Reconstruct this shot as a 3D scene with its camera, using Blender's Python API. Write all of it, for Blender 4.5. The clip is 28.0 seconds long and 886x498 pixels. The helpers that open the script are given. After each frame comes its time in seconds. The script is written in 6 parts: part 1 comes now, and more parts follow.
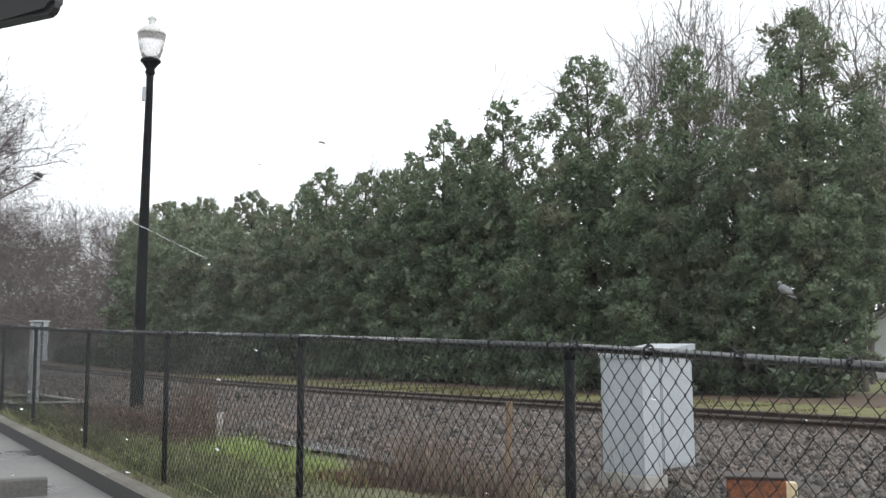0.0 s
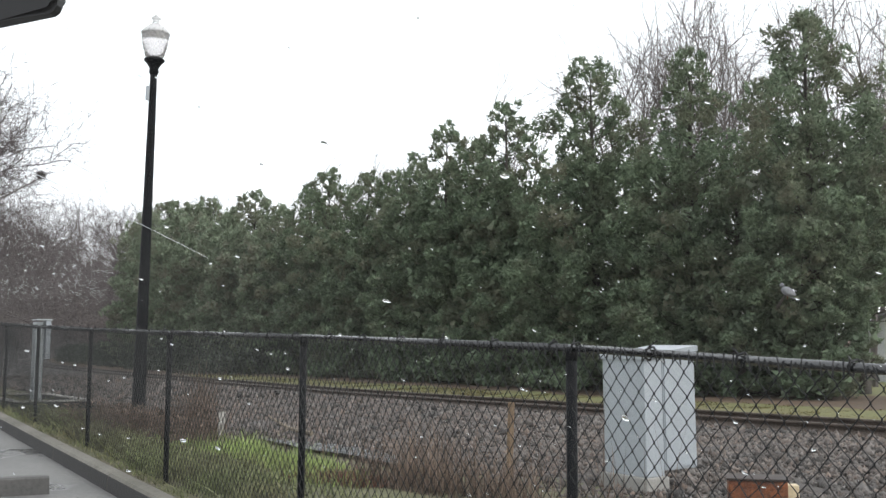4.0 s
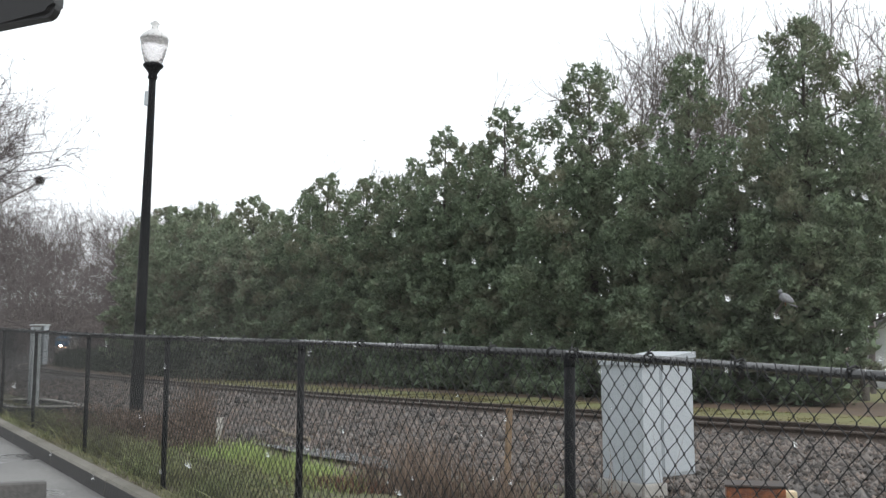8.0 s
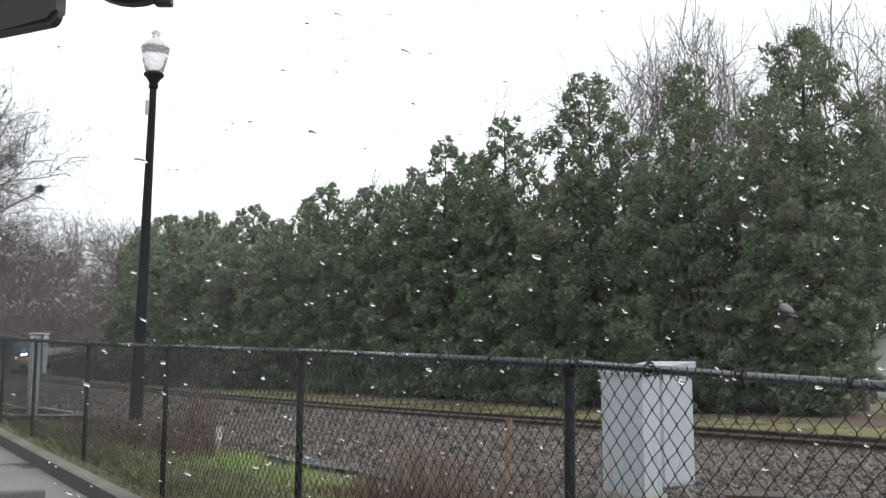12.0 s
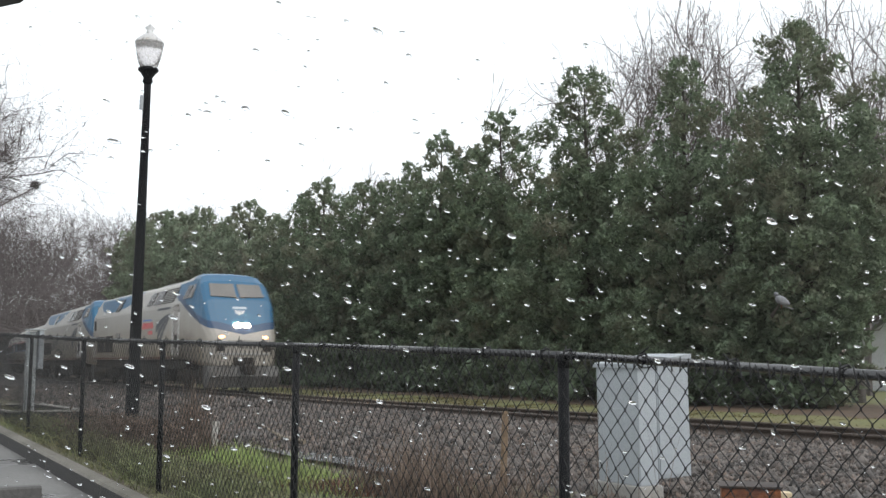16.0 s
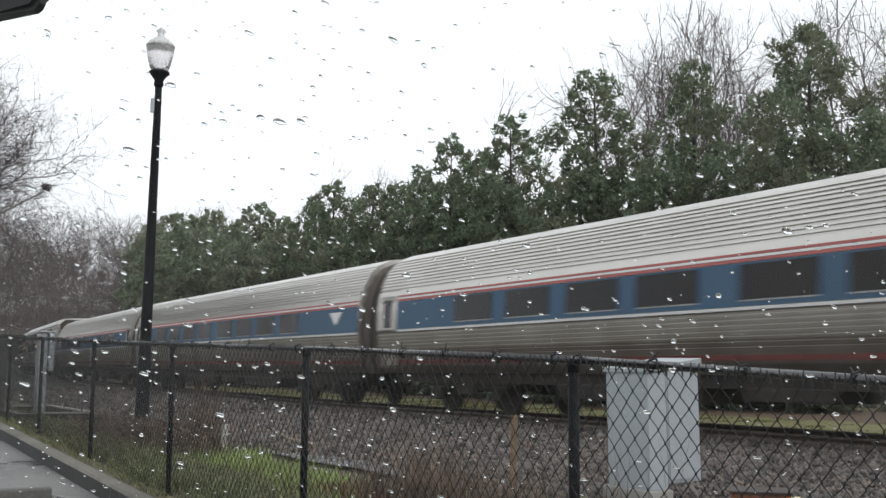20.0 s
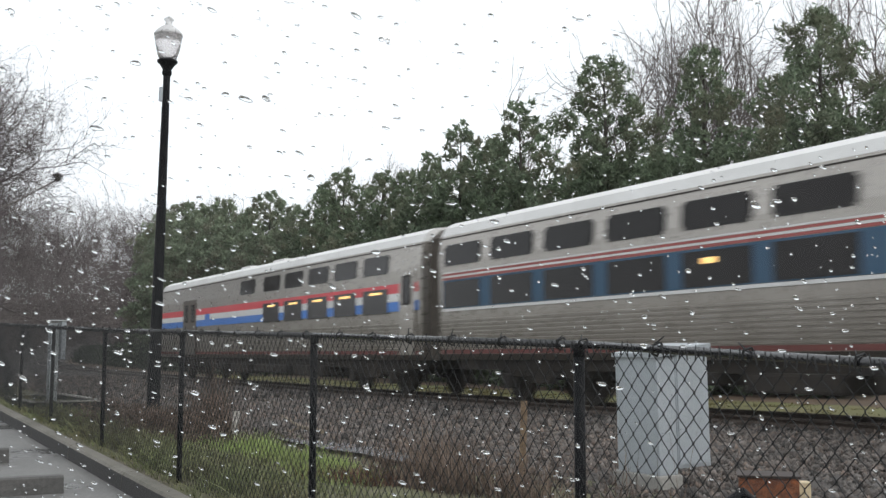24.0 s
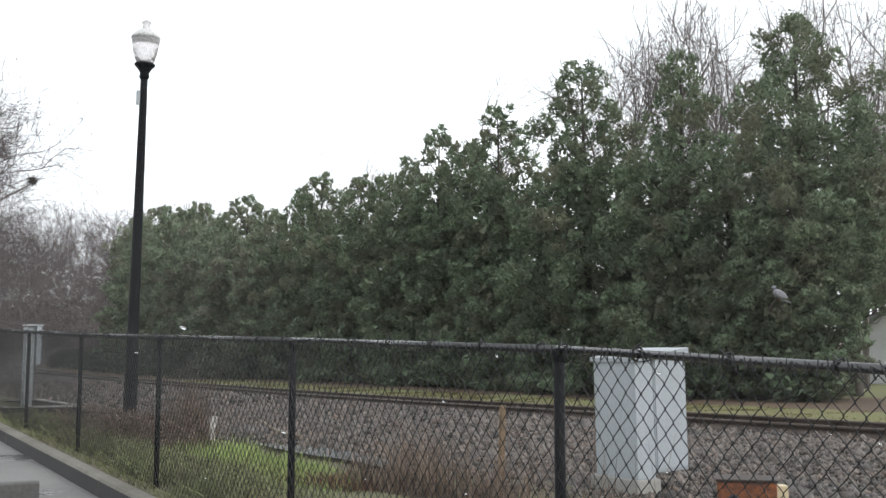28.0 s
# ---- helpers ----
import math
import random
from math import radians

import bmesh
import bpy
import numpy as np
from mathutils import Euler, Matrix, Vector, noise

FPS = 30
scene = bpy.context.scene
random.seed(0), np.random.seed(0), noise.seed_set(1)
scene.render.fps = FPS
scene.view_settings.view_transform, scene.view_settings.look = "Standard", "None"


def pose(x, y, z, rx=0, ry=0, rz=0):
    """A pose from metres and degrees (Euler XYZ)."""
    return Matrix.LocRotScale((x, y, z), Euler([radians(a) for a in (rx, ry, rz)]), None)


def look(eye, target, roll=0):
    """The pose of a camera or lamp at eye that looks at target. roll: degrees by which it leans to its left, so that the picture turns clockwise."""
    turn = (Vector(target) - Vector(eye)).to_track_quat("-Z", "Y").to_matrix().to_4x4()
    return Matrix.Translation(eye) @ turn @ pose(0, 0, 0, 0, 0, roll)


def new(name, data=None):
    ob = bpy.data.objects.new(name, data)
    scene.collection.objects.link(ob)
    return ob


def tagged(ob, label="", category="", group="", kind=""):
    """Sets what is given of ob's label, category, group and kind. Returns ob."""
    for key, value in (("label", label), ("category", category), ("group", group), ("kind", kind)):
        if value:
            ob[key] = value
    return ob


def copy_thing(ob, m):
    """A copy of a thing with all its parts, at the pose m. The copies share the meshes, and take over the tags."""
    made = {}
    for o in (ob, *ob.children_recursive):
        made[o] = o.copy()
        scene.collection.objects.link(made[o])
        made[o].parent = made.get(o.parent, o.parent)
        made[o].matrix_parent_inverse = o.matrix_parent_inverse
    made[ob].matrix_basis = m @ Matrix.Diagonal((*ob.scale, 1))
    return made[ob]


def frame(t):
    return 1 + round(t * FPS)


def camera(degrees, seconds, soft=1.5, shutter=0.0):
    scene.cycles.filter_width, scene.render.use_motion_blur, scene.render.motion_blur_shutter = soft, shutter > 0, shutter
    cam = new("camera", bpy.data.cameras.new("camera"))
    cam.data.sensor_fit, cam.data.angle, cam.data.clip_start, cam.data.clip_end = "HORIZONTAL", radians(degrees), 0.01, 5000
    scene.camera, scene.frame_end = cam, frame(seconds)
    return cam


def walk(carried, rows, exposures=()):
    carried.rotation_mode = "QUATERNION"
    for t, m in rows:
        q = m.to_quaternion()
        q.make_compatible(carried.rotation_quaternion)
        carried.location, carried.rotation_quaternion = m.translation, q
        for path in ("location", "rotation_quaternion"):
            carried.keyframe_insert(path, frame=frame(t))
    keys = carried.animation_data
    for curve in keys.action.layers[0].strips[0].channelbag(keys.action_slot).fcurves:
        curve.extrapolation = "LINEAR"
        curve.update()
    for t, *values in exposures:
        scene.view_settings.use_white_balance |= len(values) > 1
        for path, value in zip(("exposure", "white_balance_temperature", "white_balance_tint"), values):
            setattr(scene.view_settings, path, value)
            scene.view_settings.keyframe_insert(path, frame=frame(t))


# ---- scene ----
# ================= camera and its path =================
FOV = 44.85
EYE_Z = 1.43
HEAD = 30.6          # heading of the view from +Y towards +X, degrees
cam = camera(FOV, 28.0, soft=1.5, shutter=0.3)


def view(yaw, pitch, roll, right=0.0, up=0.0):
    """Camera pose from heading, tilt and lean in degrees; right/up: small shifts of the hand-held camera in metres."""
    a, b = radians(yaw), radians(pitch)
    c = radians(HEAD)
    eye = Vector((math.cos(c) * right, -math.sin(c) * right, EYE_Z + up))
    way = Vector((math.sin(a) * math.cos(b), math.cos(a) * math.cos(b), math.sin(b)))
    return look(eye, eye + way, roll)


# rows: seconds, heading, tilt, lean, shift right, shift up (mm)
walk(cam, [(t, view(y, p, r, dx / 1000, dz / 1000)) for t, y, p, r, dx, dz in [
    (0.0, 30.600, 5.860, 0.000, 0.0, -0.0),
    (0.5, 30.565, 5.861, 0.096, 0.1, 0.0),
    (1.0, 30.614, 5.916, 0.209, 0.1, 0.1),
    (1.5, 30.666, 5.815, 0.111, 0.2, 0.1),
    (2.0, 30.675, 5.850, 0.139, 0.3, 0.1),
    (2.5, 30.712, 5.833, 0.232, 0.4, 0.2),
    (3.0, 30.611, 5.646, 0.268, 0.4, 0.2),
    (3.5, 30.500, 5.846, 0.327, 0.5, 0.1),
    (5.5, 30.366, 5.845, -0.044, 0.7, -0.1),
    (6.0, 30.560, 5.878, 0.003, 0.8, -0.2),
    (6.5, 30.612, 5.910, 0.080, 0.9, -0.2),
    (7.0, 30.499, 6.071, 0.143, 0.9, -0.3),
    (7.5, 30.371, 6.114, 0.313, 1.0, -0.4),
    (8.0, 30.543, 6.198, 0.374, 1.1, -0.4),
    (8.5, 30.507, 6.410, 0.391, 0.9, -0.5),
    (9.0, 30.497, 6.482, 0.493, 0.8, -0.6),
    (9.5, 30.599, 6.489, 0.338, 0.7, -0.7),
    (10.0, 30.784, 6.462, 0.375, 0.6, -0.8),
    (10.5, 30.782, 6.559, 0.377, 0.5, -0.9),
    (11.0, 30.611, 6.572, 0.477, 0.4, -1.1),
    (11.5, 30.668, 6.615, 0.494, 0.6, -1.2),
    (12.0, 30.537, 6.702, 0.491, 0.8, -1.3),
    (12.5, 30.500, 6.860, 0.500, 1.1, -1.5),
    (14.5, 30.723, 6.685, 0.347, 9.6, -7.7),
    (15.0, 30.827, 6.468, 0.341, 11.8, -9.3),
    (15.5, 30.694, 6.503, 0.177, 12.1, -9.3),
    (16.0, 30.729, 6.405, 0.176, 12.4, -9.3),
    (16.5, 30.808, 6.395, 0.119, 12.7, -9.3),
    (17.0, 30.961, 6.355, 0.122, 13.1, -9.3),
    (17.5, 30.886, 6.429, 0.230, 12.6, -8.8),
    (18.0, 30.740, 6.487, 0.155, 12.1, -8.3),
    (18.5, 30.528, 6.454, 0.245, 11.6, -7.8),
    (19.0, 30.362, 6.515, 0.321, 10.9, -7.3),
    (19.5, 30.283, 6.531, 0.375, 10.3, -6.8),
    (20.0, 30.216, 6.573, 0.391, 9.7, -6.3),
    (20.5, 30.360, 6.510, 0.308, 10.2, -7.2),
    (21.0, 30.448, 6.396, 0.339, 10.7, -8.1),
    (21.5, 30.349, 6.281, 0.270, 11.2, -9.1),
    (23.5, 29.695, 5.898, 0.029, 31.6, -12.0),
    (24.0, 29.646, 5.883, 0.080, 32.6, -12.0),
    (24.5, 29.579, 5.929, 0.121, 33.7, -12.0),
    (25.0, 29.578, 5.918, 0.145, 34.7, -12.0),
    (25.5, 30.064, 5.827, 0.139, 31.2, -11.3),
    (26.0, 30.372, 5.875, 0.138, 27.7, -10.6),
    (26.5, 30.593, 6.022, 0.210, 24.2, -9.9),
    (27.0, 30.877, 6.173, 0.156, 23.9, -9.9),
    (27.5, 31.000, 6.011, 0.077, 23.5, -9.9),
    (28.0, 30.830, 6.116, 0.010, 23.2, -9.9),
]],
     exposures=[(0.0, 0.22), (6.0, 0.2), (12.0, 0.1), (15.5, 0.02), (17.5, -0.1), (19.5, -0.17), (21.0, -0.21), (24.5, -0.13), (26.0, 0.0), (27.0, 0.16), (28.0, 0.16)])

# ================= world and light =================
SUN_EL, SUN_AZ = radians(46), radians(162)
world = bpy.data.worlds.new("overcast_sky")
scene.world = world
world.use_nodes = True
wn, wl = world.node_tree.nodes, world.node_tree.links
wn.clear()
sky = wn.new("ShaderNodeTexSky")
sky.sky_type, sky.sun_disc = "NISHITA", False
sky.sun_elevation, sky.sun_rotation = SUN_EL, SUN_AZ
sky.dust_density, sky.air_density = 6.0, 1.0
# thick cloud: the blue sky is mostly hidden by an even grey-white cover
cover = wn.new("ShaderNodeMix")
cover.data_type = "RGBA"
cover.inputs[0].default_value = 0.93
cover.inputs[7].default_value = (9.5, 9.85, 10.25, 1)
cloud = wn.new("ShaderNodeTexNoise")
cloud.inputs["Scale"].default_value = 1.3
cloud.inputs["Detail"].default_value = 4
cmap = wn.new("ShaderNodeMapRange")
cmap.inputs["To Min"].default_value, cmap.inputs["To Max"].default_value = 0.74, 1.2
cmul = wn.new("ShaderNodeVectorMath")
cmul.operation = "SCALE"
bg = wn.new("ShaderNodeBackground")
bg.inputs["Strength"].default_value = 0.145
wo = wn.new("ShaderNodeOutputWorld")
wl.new(sky.outputs[0], cover.inputs[6])
wl.new(cover.outputs[2], cmul.inputs[0])
wl.new(cloud.outputs["Fac"], cmap.inputs["Value"])
wl.new(cmap.outputs[0], cmul.inputs["Scale"])
wl.new(cmul.outputs[0], bg.inputs["Color"])
wl.new(bg.outputs[0], wo.inputs["Surface"])

sun_data = bpy.data.lights.new("sun", "SUN")
sun_data.energy, sun_data.angle, sun_data.color = 1.3, radians(35), (1.0, 0.97, 0.93)
sun = new("sun", sun_data)
sun.matrix_world = look((0, 0, 60), (-60 * math.sin(SUN_AZ) / math.tan(SUN_EL), -60 * math.cos(SUN_AZ) / math.tan(SUN_EL), 0))


# ================= materials =================
def material(name, color, rough=0.6, metal=0.0, var=0.25, scale=2.0, fine=30.0, bump=0.0, second=None, spec=0.5, wet=0.0, coords="Object"):
    """A surface with two scales of colour variation; second: the colour of its stains; wet: share of smooth wet patches."""
    m = bpy.data.materials.new(name)
    m.use_nodes = True
    n, l = m.node_tree.nodes, m.node_tree.links
    b = n["Principled BSDF"]
    b.inputs["Metallic"].default_value = metal
    b.inputs["Specular IOR Level"].default_value = spec
    tc = n.new("ShaderNodeTexCoord")
    big, small = n.new("ShaderNodeTexNoise"), n.new("ShaderNodeTexNoise")
    for t, s in ((big, scale), (small, fine)):
        t.inputs["Scale"].default_value = s
        t.inputs["Detail"].default_value = 5
        l.new(tc.outputs[coords], t.inputs["Vector"])
    r = n.new("ShaderNodeMapRange")
    r.inputs["From Min"].default_value, r.inputs["From Max"].default_value = 0.35, 0.68
    l.new(big.outputs["Fac"], r.inputs["Value"])
    mix = n.new("ShaderNodeMix")
    mix.data_type = "RGBA"
    dark = second or tuple(c * (1 - var) for c in color)
    mix.inputs[6].default_value, mix.inputs[7].default_value = (*color, 1), (*dark, 1)
    l.new(r.outputs[0], mix.inputs[0])
    r2 = n.new("ShaderNodeMapRange")
    r2.inputs["From Min"].default_value, r2.inputs["From Max"].default_value = 0.3, 0.7
    r2.inputs["To Min"].default_value, r2.inputs["To Max"].default_value = 1 - var * 0.8, 1 + var * 0.8
    l.new(small.outputs["Fac"], r2.inputs["Value"])
    mul = n.new("ShaderNodeVectorMath")
    mul.operation = "SCALE"
    l.new(mix.outputs[2], mul.inputs[0])
    l.new(r2.outputs[0], mul.inputs["Scale"])
    l.new(mul.outputs[0], b.inputs["Base Color"])
    if wet:
        w = n.new("ShaderNodeMapRange")
        w.inputs["From Min"].default_value, w.inputs["From Max"].default_value = 0.62 - wet * 0.3, 0.68 - wet * 0.3
        w.inputs["To Min"].default_value, w.inputs["To Max"].default_value = rough, 0.08
        l.new(big.outputs["Fac"], w.inputs["Value"])
        l.new(w.outputs[0], b.inputs["Roughness"])
    else:
        r3 = n.new("ShaderNodeMapRange")
        r3.inputs["To Min"].default_value, r3.inputs["To Max"].default_value = max(rough - 0.12, 0.02), min(rough + 0.12, 1)
        l.new(small.outputs["Fac"], r3.inputs["Value"])
        l.new(r3.outputs[0], b.inputs["Roughness"])
    if bump:
        bp = n.new("ShaderNodeBump")
        bp.inputs["Strength"].default_value = bump
        bp.inputs["Distance"].default_value = 0.02
        l.new(small.outputs["Fac"], bp.inputs["Height"])
        l.new(bp.outputs[0], b.inputs["Normal"])
    return m


def varied(m, low=0.7, high=1.3, island=True):
    """Lets a material's brightness differ from piece to piece."""
    n, l = m.node_tree.nodes, m.node_tree.links
    b = n["Principled BSDF"]
    link = b.inputs["Base Color"].links[0]
    src = link.from_socket
    g = n.new("ShaderNodeNewGeometry") if island else n.new("ShaderNodeObjectInfo")
    r = n.new("ShaderNodeMapRange")
    r.inputs["To Min"].default_value, r.inputs["To Max"].default_value = low, high
    l.new(g.outputs["Random Per Island"] if island else g.outputs["Random"], r.inputs["Value"])
    s = n.new("ShaderNodeVectorMath")
    s.operation = "SCALE"
    l.new(src, s.inputs[0])
    l.new(r.outputs[0], s.inputs["Scale"])
    l.new(s.outputs[0], b.inputs["Base Color"])
    return m


def glowing(name, color, strength):
    m = bpy.data.materials.new(name)
    m.use_nodes = True
    b = m.node_tree.nodes["Principled BSDF"]
    b.inputs["Base Color"].default_value = (*color, 1)
    b.inputs["Emission Color"].default_value = (*color, 1)
    b.inputs["Emission Strength"].default_value = strength
    return m


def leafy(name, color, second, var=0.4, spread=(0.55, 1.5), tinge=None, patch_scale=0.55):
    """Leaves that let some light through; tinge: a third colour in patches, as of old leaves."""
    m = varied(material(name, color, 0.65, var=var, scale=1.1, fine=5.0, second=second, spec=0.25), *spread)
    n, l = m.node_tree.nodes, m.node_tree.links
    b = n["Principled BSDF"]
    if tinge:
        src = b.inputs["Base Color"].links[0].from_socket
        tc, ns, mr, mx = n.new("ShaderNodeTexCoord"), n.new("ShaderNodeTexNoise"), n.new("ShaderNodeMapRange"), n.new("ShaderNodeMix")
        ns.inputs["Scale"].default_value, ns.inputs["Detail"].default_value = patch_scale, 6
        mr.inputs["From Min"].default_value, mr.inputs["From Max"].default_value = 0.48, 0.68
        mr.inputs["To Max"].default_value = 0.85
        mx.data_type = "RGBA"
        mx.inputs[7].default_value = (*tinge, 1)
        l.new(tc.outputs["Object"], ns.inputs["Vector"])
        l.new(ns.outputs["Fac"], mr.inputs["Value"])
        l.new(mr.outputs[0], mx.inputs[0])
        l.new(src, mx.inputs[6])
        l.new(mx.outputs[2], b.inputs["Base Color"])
    tr = n.new("ShaderNodeBsdfTranslucent")
    l.new(b.inputs["Base Color"].links[0].from_socket, tr.inputs["Color"])
    mx = n.new("ShaderNodeMixShader")
    mx.inputs[0].default_value = 0.38
    l.new(b.outputs[0], mx.inputs[1])
    l.new(tr.outputs[0], mx.inputs[2])
    l.new(mx.outputs[0], n["Material Output"].inputs["Surface"])
    return m


M_SOIL = material("wet_soil_and_thatch", (0.10, 0.085, 0.055), 0.9, var=0.45, scale=0.8, fine=14, bump=0.6, second=(0.075, 0.085, 0.03))
M_LAWN = material("winter_lawn", (0.122, 0.114, 0.045), 0.95, var=0.3, scale=0.35, fine=9, bump=0.5, second=(0.111, 0.123, 0.038))
M_SHRUB = leafy("dark_shrub_leaves", (0.085, 0.10, 0.078), (0.065, 0.075, 0.062))
M_STRAW = material("fallen_needles", (0.096, 0.060, 0.036), 0.95, var=0.4, scale=0.6, fine=10, bump=0.5, second=(0.064, 0.044, 0.028))
M_BALLAST = material("crushed_stone_bed", (0.055, 0.050, 0.047), 0.9, var=0.5, scale=0.9, fine=22, bump=1.0, second=(0.068, 0.060, 0.054))
M_STONE = varied(material("crushed_stone", (0.072, 0.067, 0.063), 0.8, var=0.35, scale=1.0, fine=35, bump=0.3, second=(0.092, 0.078, 0.069)), 0.2, 2.0)
# some stones are brown, some pale
_n, _l = M_STONE.node_tree.nodes, M_STONE.node_tree.links
_b = _n["Principled BSDF"]
_src = _b.inputs["Base Color"].links[0].from_socket
_g, _w, _m = _n.new("ShaderNodeNewGeometry"), _n.new("ShaderNodeMath"), _n.new("ShaderNodeMix")
_w.operation = "PINGPONG"
_w.inputs[1].default_value = 0.07
_m.data_type, _m.blend_type = "RGBA", "MULTIPLY"
_m.inputs[7].default_value = (1.12, 0.95, 0.84, 1)
_k = _n.new("ShaderNodeMapRange")
_k.inputs["From Min"].default_value, _k.inputs["From Max"].default_value = 0.035, 0.07
_l.new(_g.outputs["Random Per Island"], _w.inputs[0])
_l.new(_w.outputs[0], _k.inputs["Value"])
_l.new(_k.outputs[0], _m.inputs[0])
_l.new(_src, _m.inputs[6])
_l.new(_m.outputs[2], _b.inputs["Base Color"])
M_ROAD = material("wet_concrete_pavement", (0.140, 0.138, 0.132), 0.55, var=0.3, scale=0.7, fine=30, bump=0.15, second=(0.080, 0.080, 0.078), wet=0.4)
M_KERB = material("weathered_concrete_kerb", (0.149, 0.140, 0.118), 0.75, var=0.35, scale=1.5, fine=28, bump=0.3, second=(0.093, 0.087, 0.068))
# wet kerb face, its colour also darkened for facing away from the light
M_KERBFACE = material("dark_wet_shaded_face", (0.022, 0.021, 0.020), 0.85, var=0.35, scale=1.8, fine=24, bump=0.3, second=(0.025, 0.024, 0.023))
M_STOP = material("grimy_wet_concrete", (0.075, 0.072, 0.068), 0.6, var=0.35, scale=2.5, fine=30, bump=0.3, second=(0.045, 0.044, 0.042))
M_CONC = material("pale_concrete", (0.315, 0.307, 0.285), 0.85, var=0.2, scale=3, fine=40, bump=0.2)
M_BLACK = material("black_coated_steel", (0.007, 0.0075, 0.009), 0.5, var=0.3, scale=4, fine=60, spec=0.07)
M_RAILPIPE = material("wet_black_pipe", (0.014, 0.015, 0.017), 0.2, var=0.4, scale=3, fine=25, spec=0.75)
M_WIRE = material("black_vinyl_wire", (0.010, 0.011, 0.012), 0.5, var=0.2, spec=0.3)
M_STEEL = material("rail_steel", (0.088, 0.068, 0.056), 0.45, metal=0.6, var=0.4, scale=2, fine=30, second=(0.048, 0.036, 0.028))
M_TIE = varied(material("creosoted_timber", (0.040, 0.034, 0.029), 0.85, var=0.4, scale=3, fine=25, bump=0.3), 0.7, 1.3, False)
M_CABINET = material("grey_cabinet_paint", (0.360, 0.392, 0.421), 0.45, var=0.08, scale=1.5, fine=20, second=(0.317, 0.346, 0.367))
M_RUST = material("rusty_steel", (0.2, 0.062, 0.018), 0.7, var=0.6, scale=7, fine=45, bump=0.4, second=(0.045, 0.015, 0.009))
M_WOOD = material("weathered_wood", (0.2, 0.138, 0.085), 0.85, var=0.4, scale=6, fine=40, bump=0.3)
M_PALE = material("pale_cut_wood", (0.663, 0.561, 0.374), 0.8, var=0.2, scale=8, fine=40)
M_WHITE = material("white_paint", (0.75, 0.75, 0.74), 0.5, var=0.08)
M_BARK = material("grey_brown_bark", (0.07, 0.062, 0.054), 0.9, var=0.4, scale=2, fine=20, bump=0.4)
M_TWIG = material("bare_twigs", (0.17, 0.15, 0.145), 0.9, var=0.3, scale=1, fine=6)
M_TWIGFAR = material("distant_bare_twigs", (0.122, 0.105, 0.103), 0.95, var=0.25, scale=0.2, fine=2)
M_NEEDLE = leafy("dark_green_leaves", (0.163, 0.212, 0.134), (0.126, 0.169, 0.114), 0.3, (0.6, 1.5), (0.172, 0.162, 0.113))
# paler copy of the leaf green: distance haze mixed into the colour
M_NEEDLE2 = leafy("far_hazed_green_leaves", (0.222, 0.27, 0.182), (0.18, 0.222, 0.155), 0.3, (0.65, 1.4), (0.2, 0.185, 0.14))
M_GRASS = leafy("bright_green_grass", (0.28, 0.375, 0.125), (0.24, 0.275, 0.11))
M_GRASSD = leafy("dull_green_grass", (0.165, 0.188, 0.09), (0.18, 0.165, 0.1))
M_DRY = leafy("dry_brown_weeds", (0.165, 0.125, 0.098), (0.11, 0.08, 0.063), 0.5, (0.4, 1.7))
M_WATER = material("standing_water", (0.105, 0.11, 0.12), 0.25, var=0.25, scale=1, fine=12, bump=0.08)
M_RUBBER = material("black_rubber", (0.012, 0.012, 0.013), 0.5, var=0.2)
M_DARK = material("grimy_underframe", (0.020, 0.018, 0.017), 0.8, var=0.4, scale=1.5, fine=12, second=(0.038, 0.030, 0.023), spec=0.3)
M_WINDOW = material("tinted_train_glass", (0.012, 0.011, 0.011), 0.08, var=0.15, scale=0.5, spec=0.18)


# ================= building helpers =================
def part(name, bm, mat, parent=None, label="", smooth=False):
    me = bpy.data.meshes.new(name)
    bmesh.ops.recalc_face_normals(bm, faces=bm.faces[:])
    bm.to_mesh(me)
    bm.free()
    for m in (mat if isinstance(mat, (list, tuple)) else [mat]):
        me.materials.append(m)
    if smooth:
        me.polygons.foreach_set("use_smooth", [True] * len(me.polygons))
    ob = new(name, me)
    if parent is not None:
        ob.parent = parent
    if label:
        tagged(ob, label)
    return ob


def mesh_part(name, verts, faces, mat, parent=None, label="", smooth=False):
    me = bpy.data.meshes.new(name)
    v = np.asarray(verts, dtype=np.float32)
    f = np.asarray(faces, dtype=np.int32)
    k = f.shape[1]
    me.vertices.add(len(v))
    me.vertices.foreach_set("co", v.ravel())
    me.loops.add(f.size)
    me.loops.foreach_set("vertex_index", f.ravel())
    me.polygons.add(len(f))
    me.polygons.foreach_set("loop_start", np.arange(0, f.size, k, dtype=np.int32))
    me.update(calc_edges=True)
    me.materials.append(mat)
    if smooth:
        me.polygons.foreach_set("use_smooth", [True] * len(me.polygons))
    ob = new(name, me)
    if parent is not None:
        ob.parent = parent
    if label:
        tagged(ob, label)
    return ob


def box(bm, x0, x1, y0, y1, z0, z1, bevel=0.0, m=None, mi=0):
    before = set(bm.faces)
    c = Matrix.Translation(((x0 + x1) / 2, (y0 + y1) / 2, (z0 + z1) / 2)) @ Matrix.Diagonal((x1 - x0, y1 - y0, z1 - z0, 1))
    r = bmesh.ops.create_cube(bm, size=1, matrix=(m @ c) if m else c)
    if bevel:
        es = list({e for v in r["verts"] for e in v.link_edges})
        bmesh.ops.bevel(bm, geom=es, offset=bevel, segments=2, affect="EDGES", profile=0.6)
    for f in bm.faces:
        if f not in before:
            f.material_index = mi
    return bm


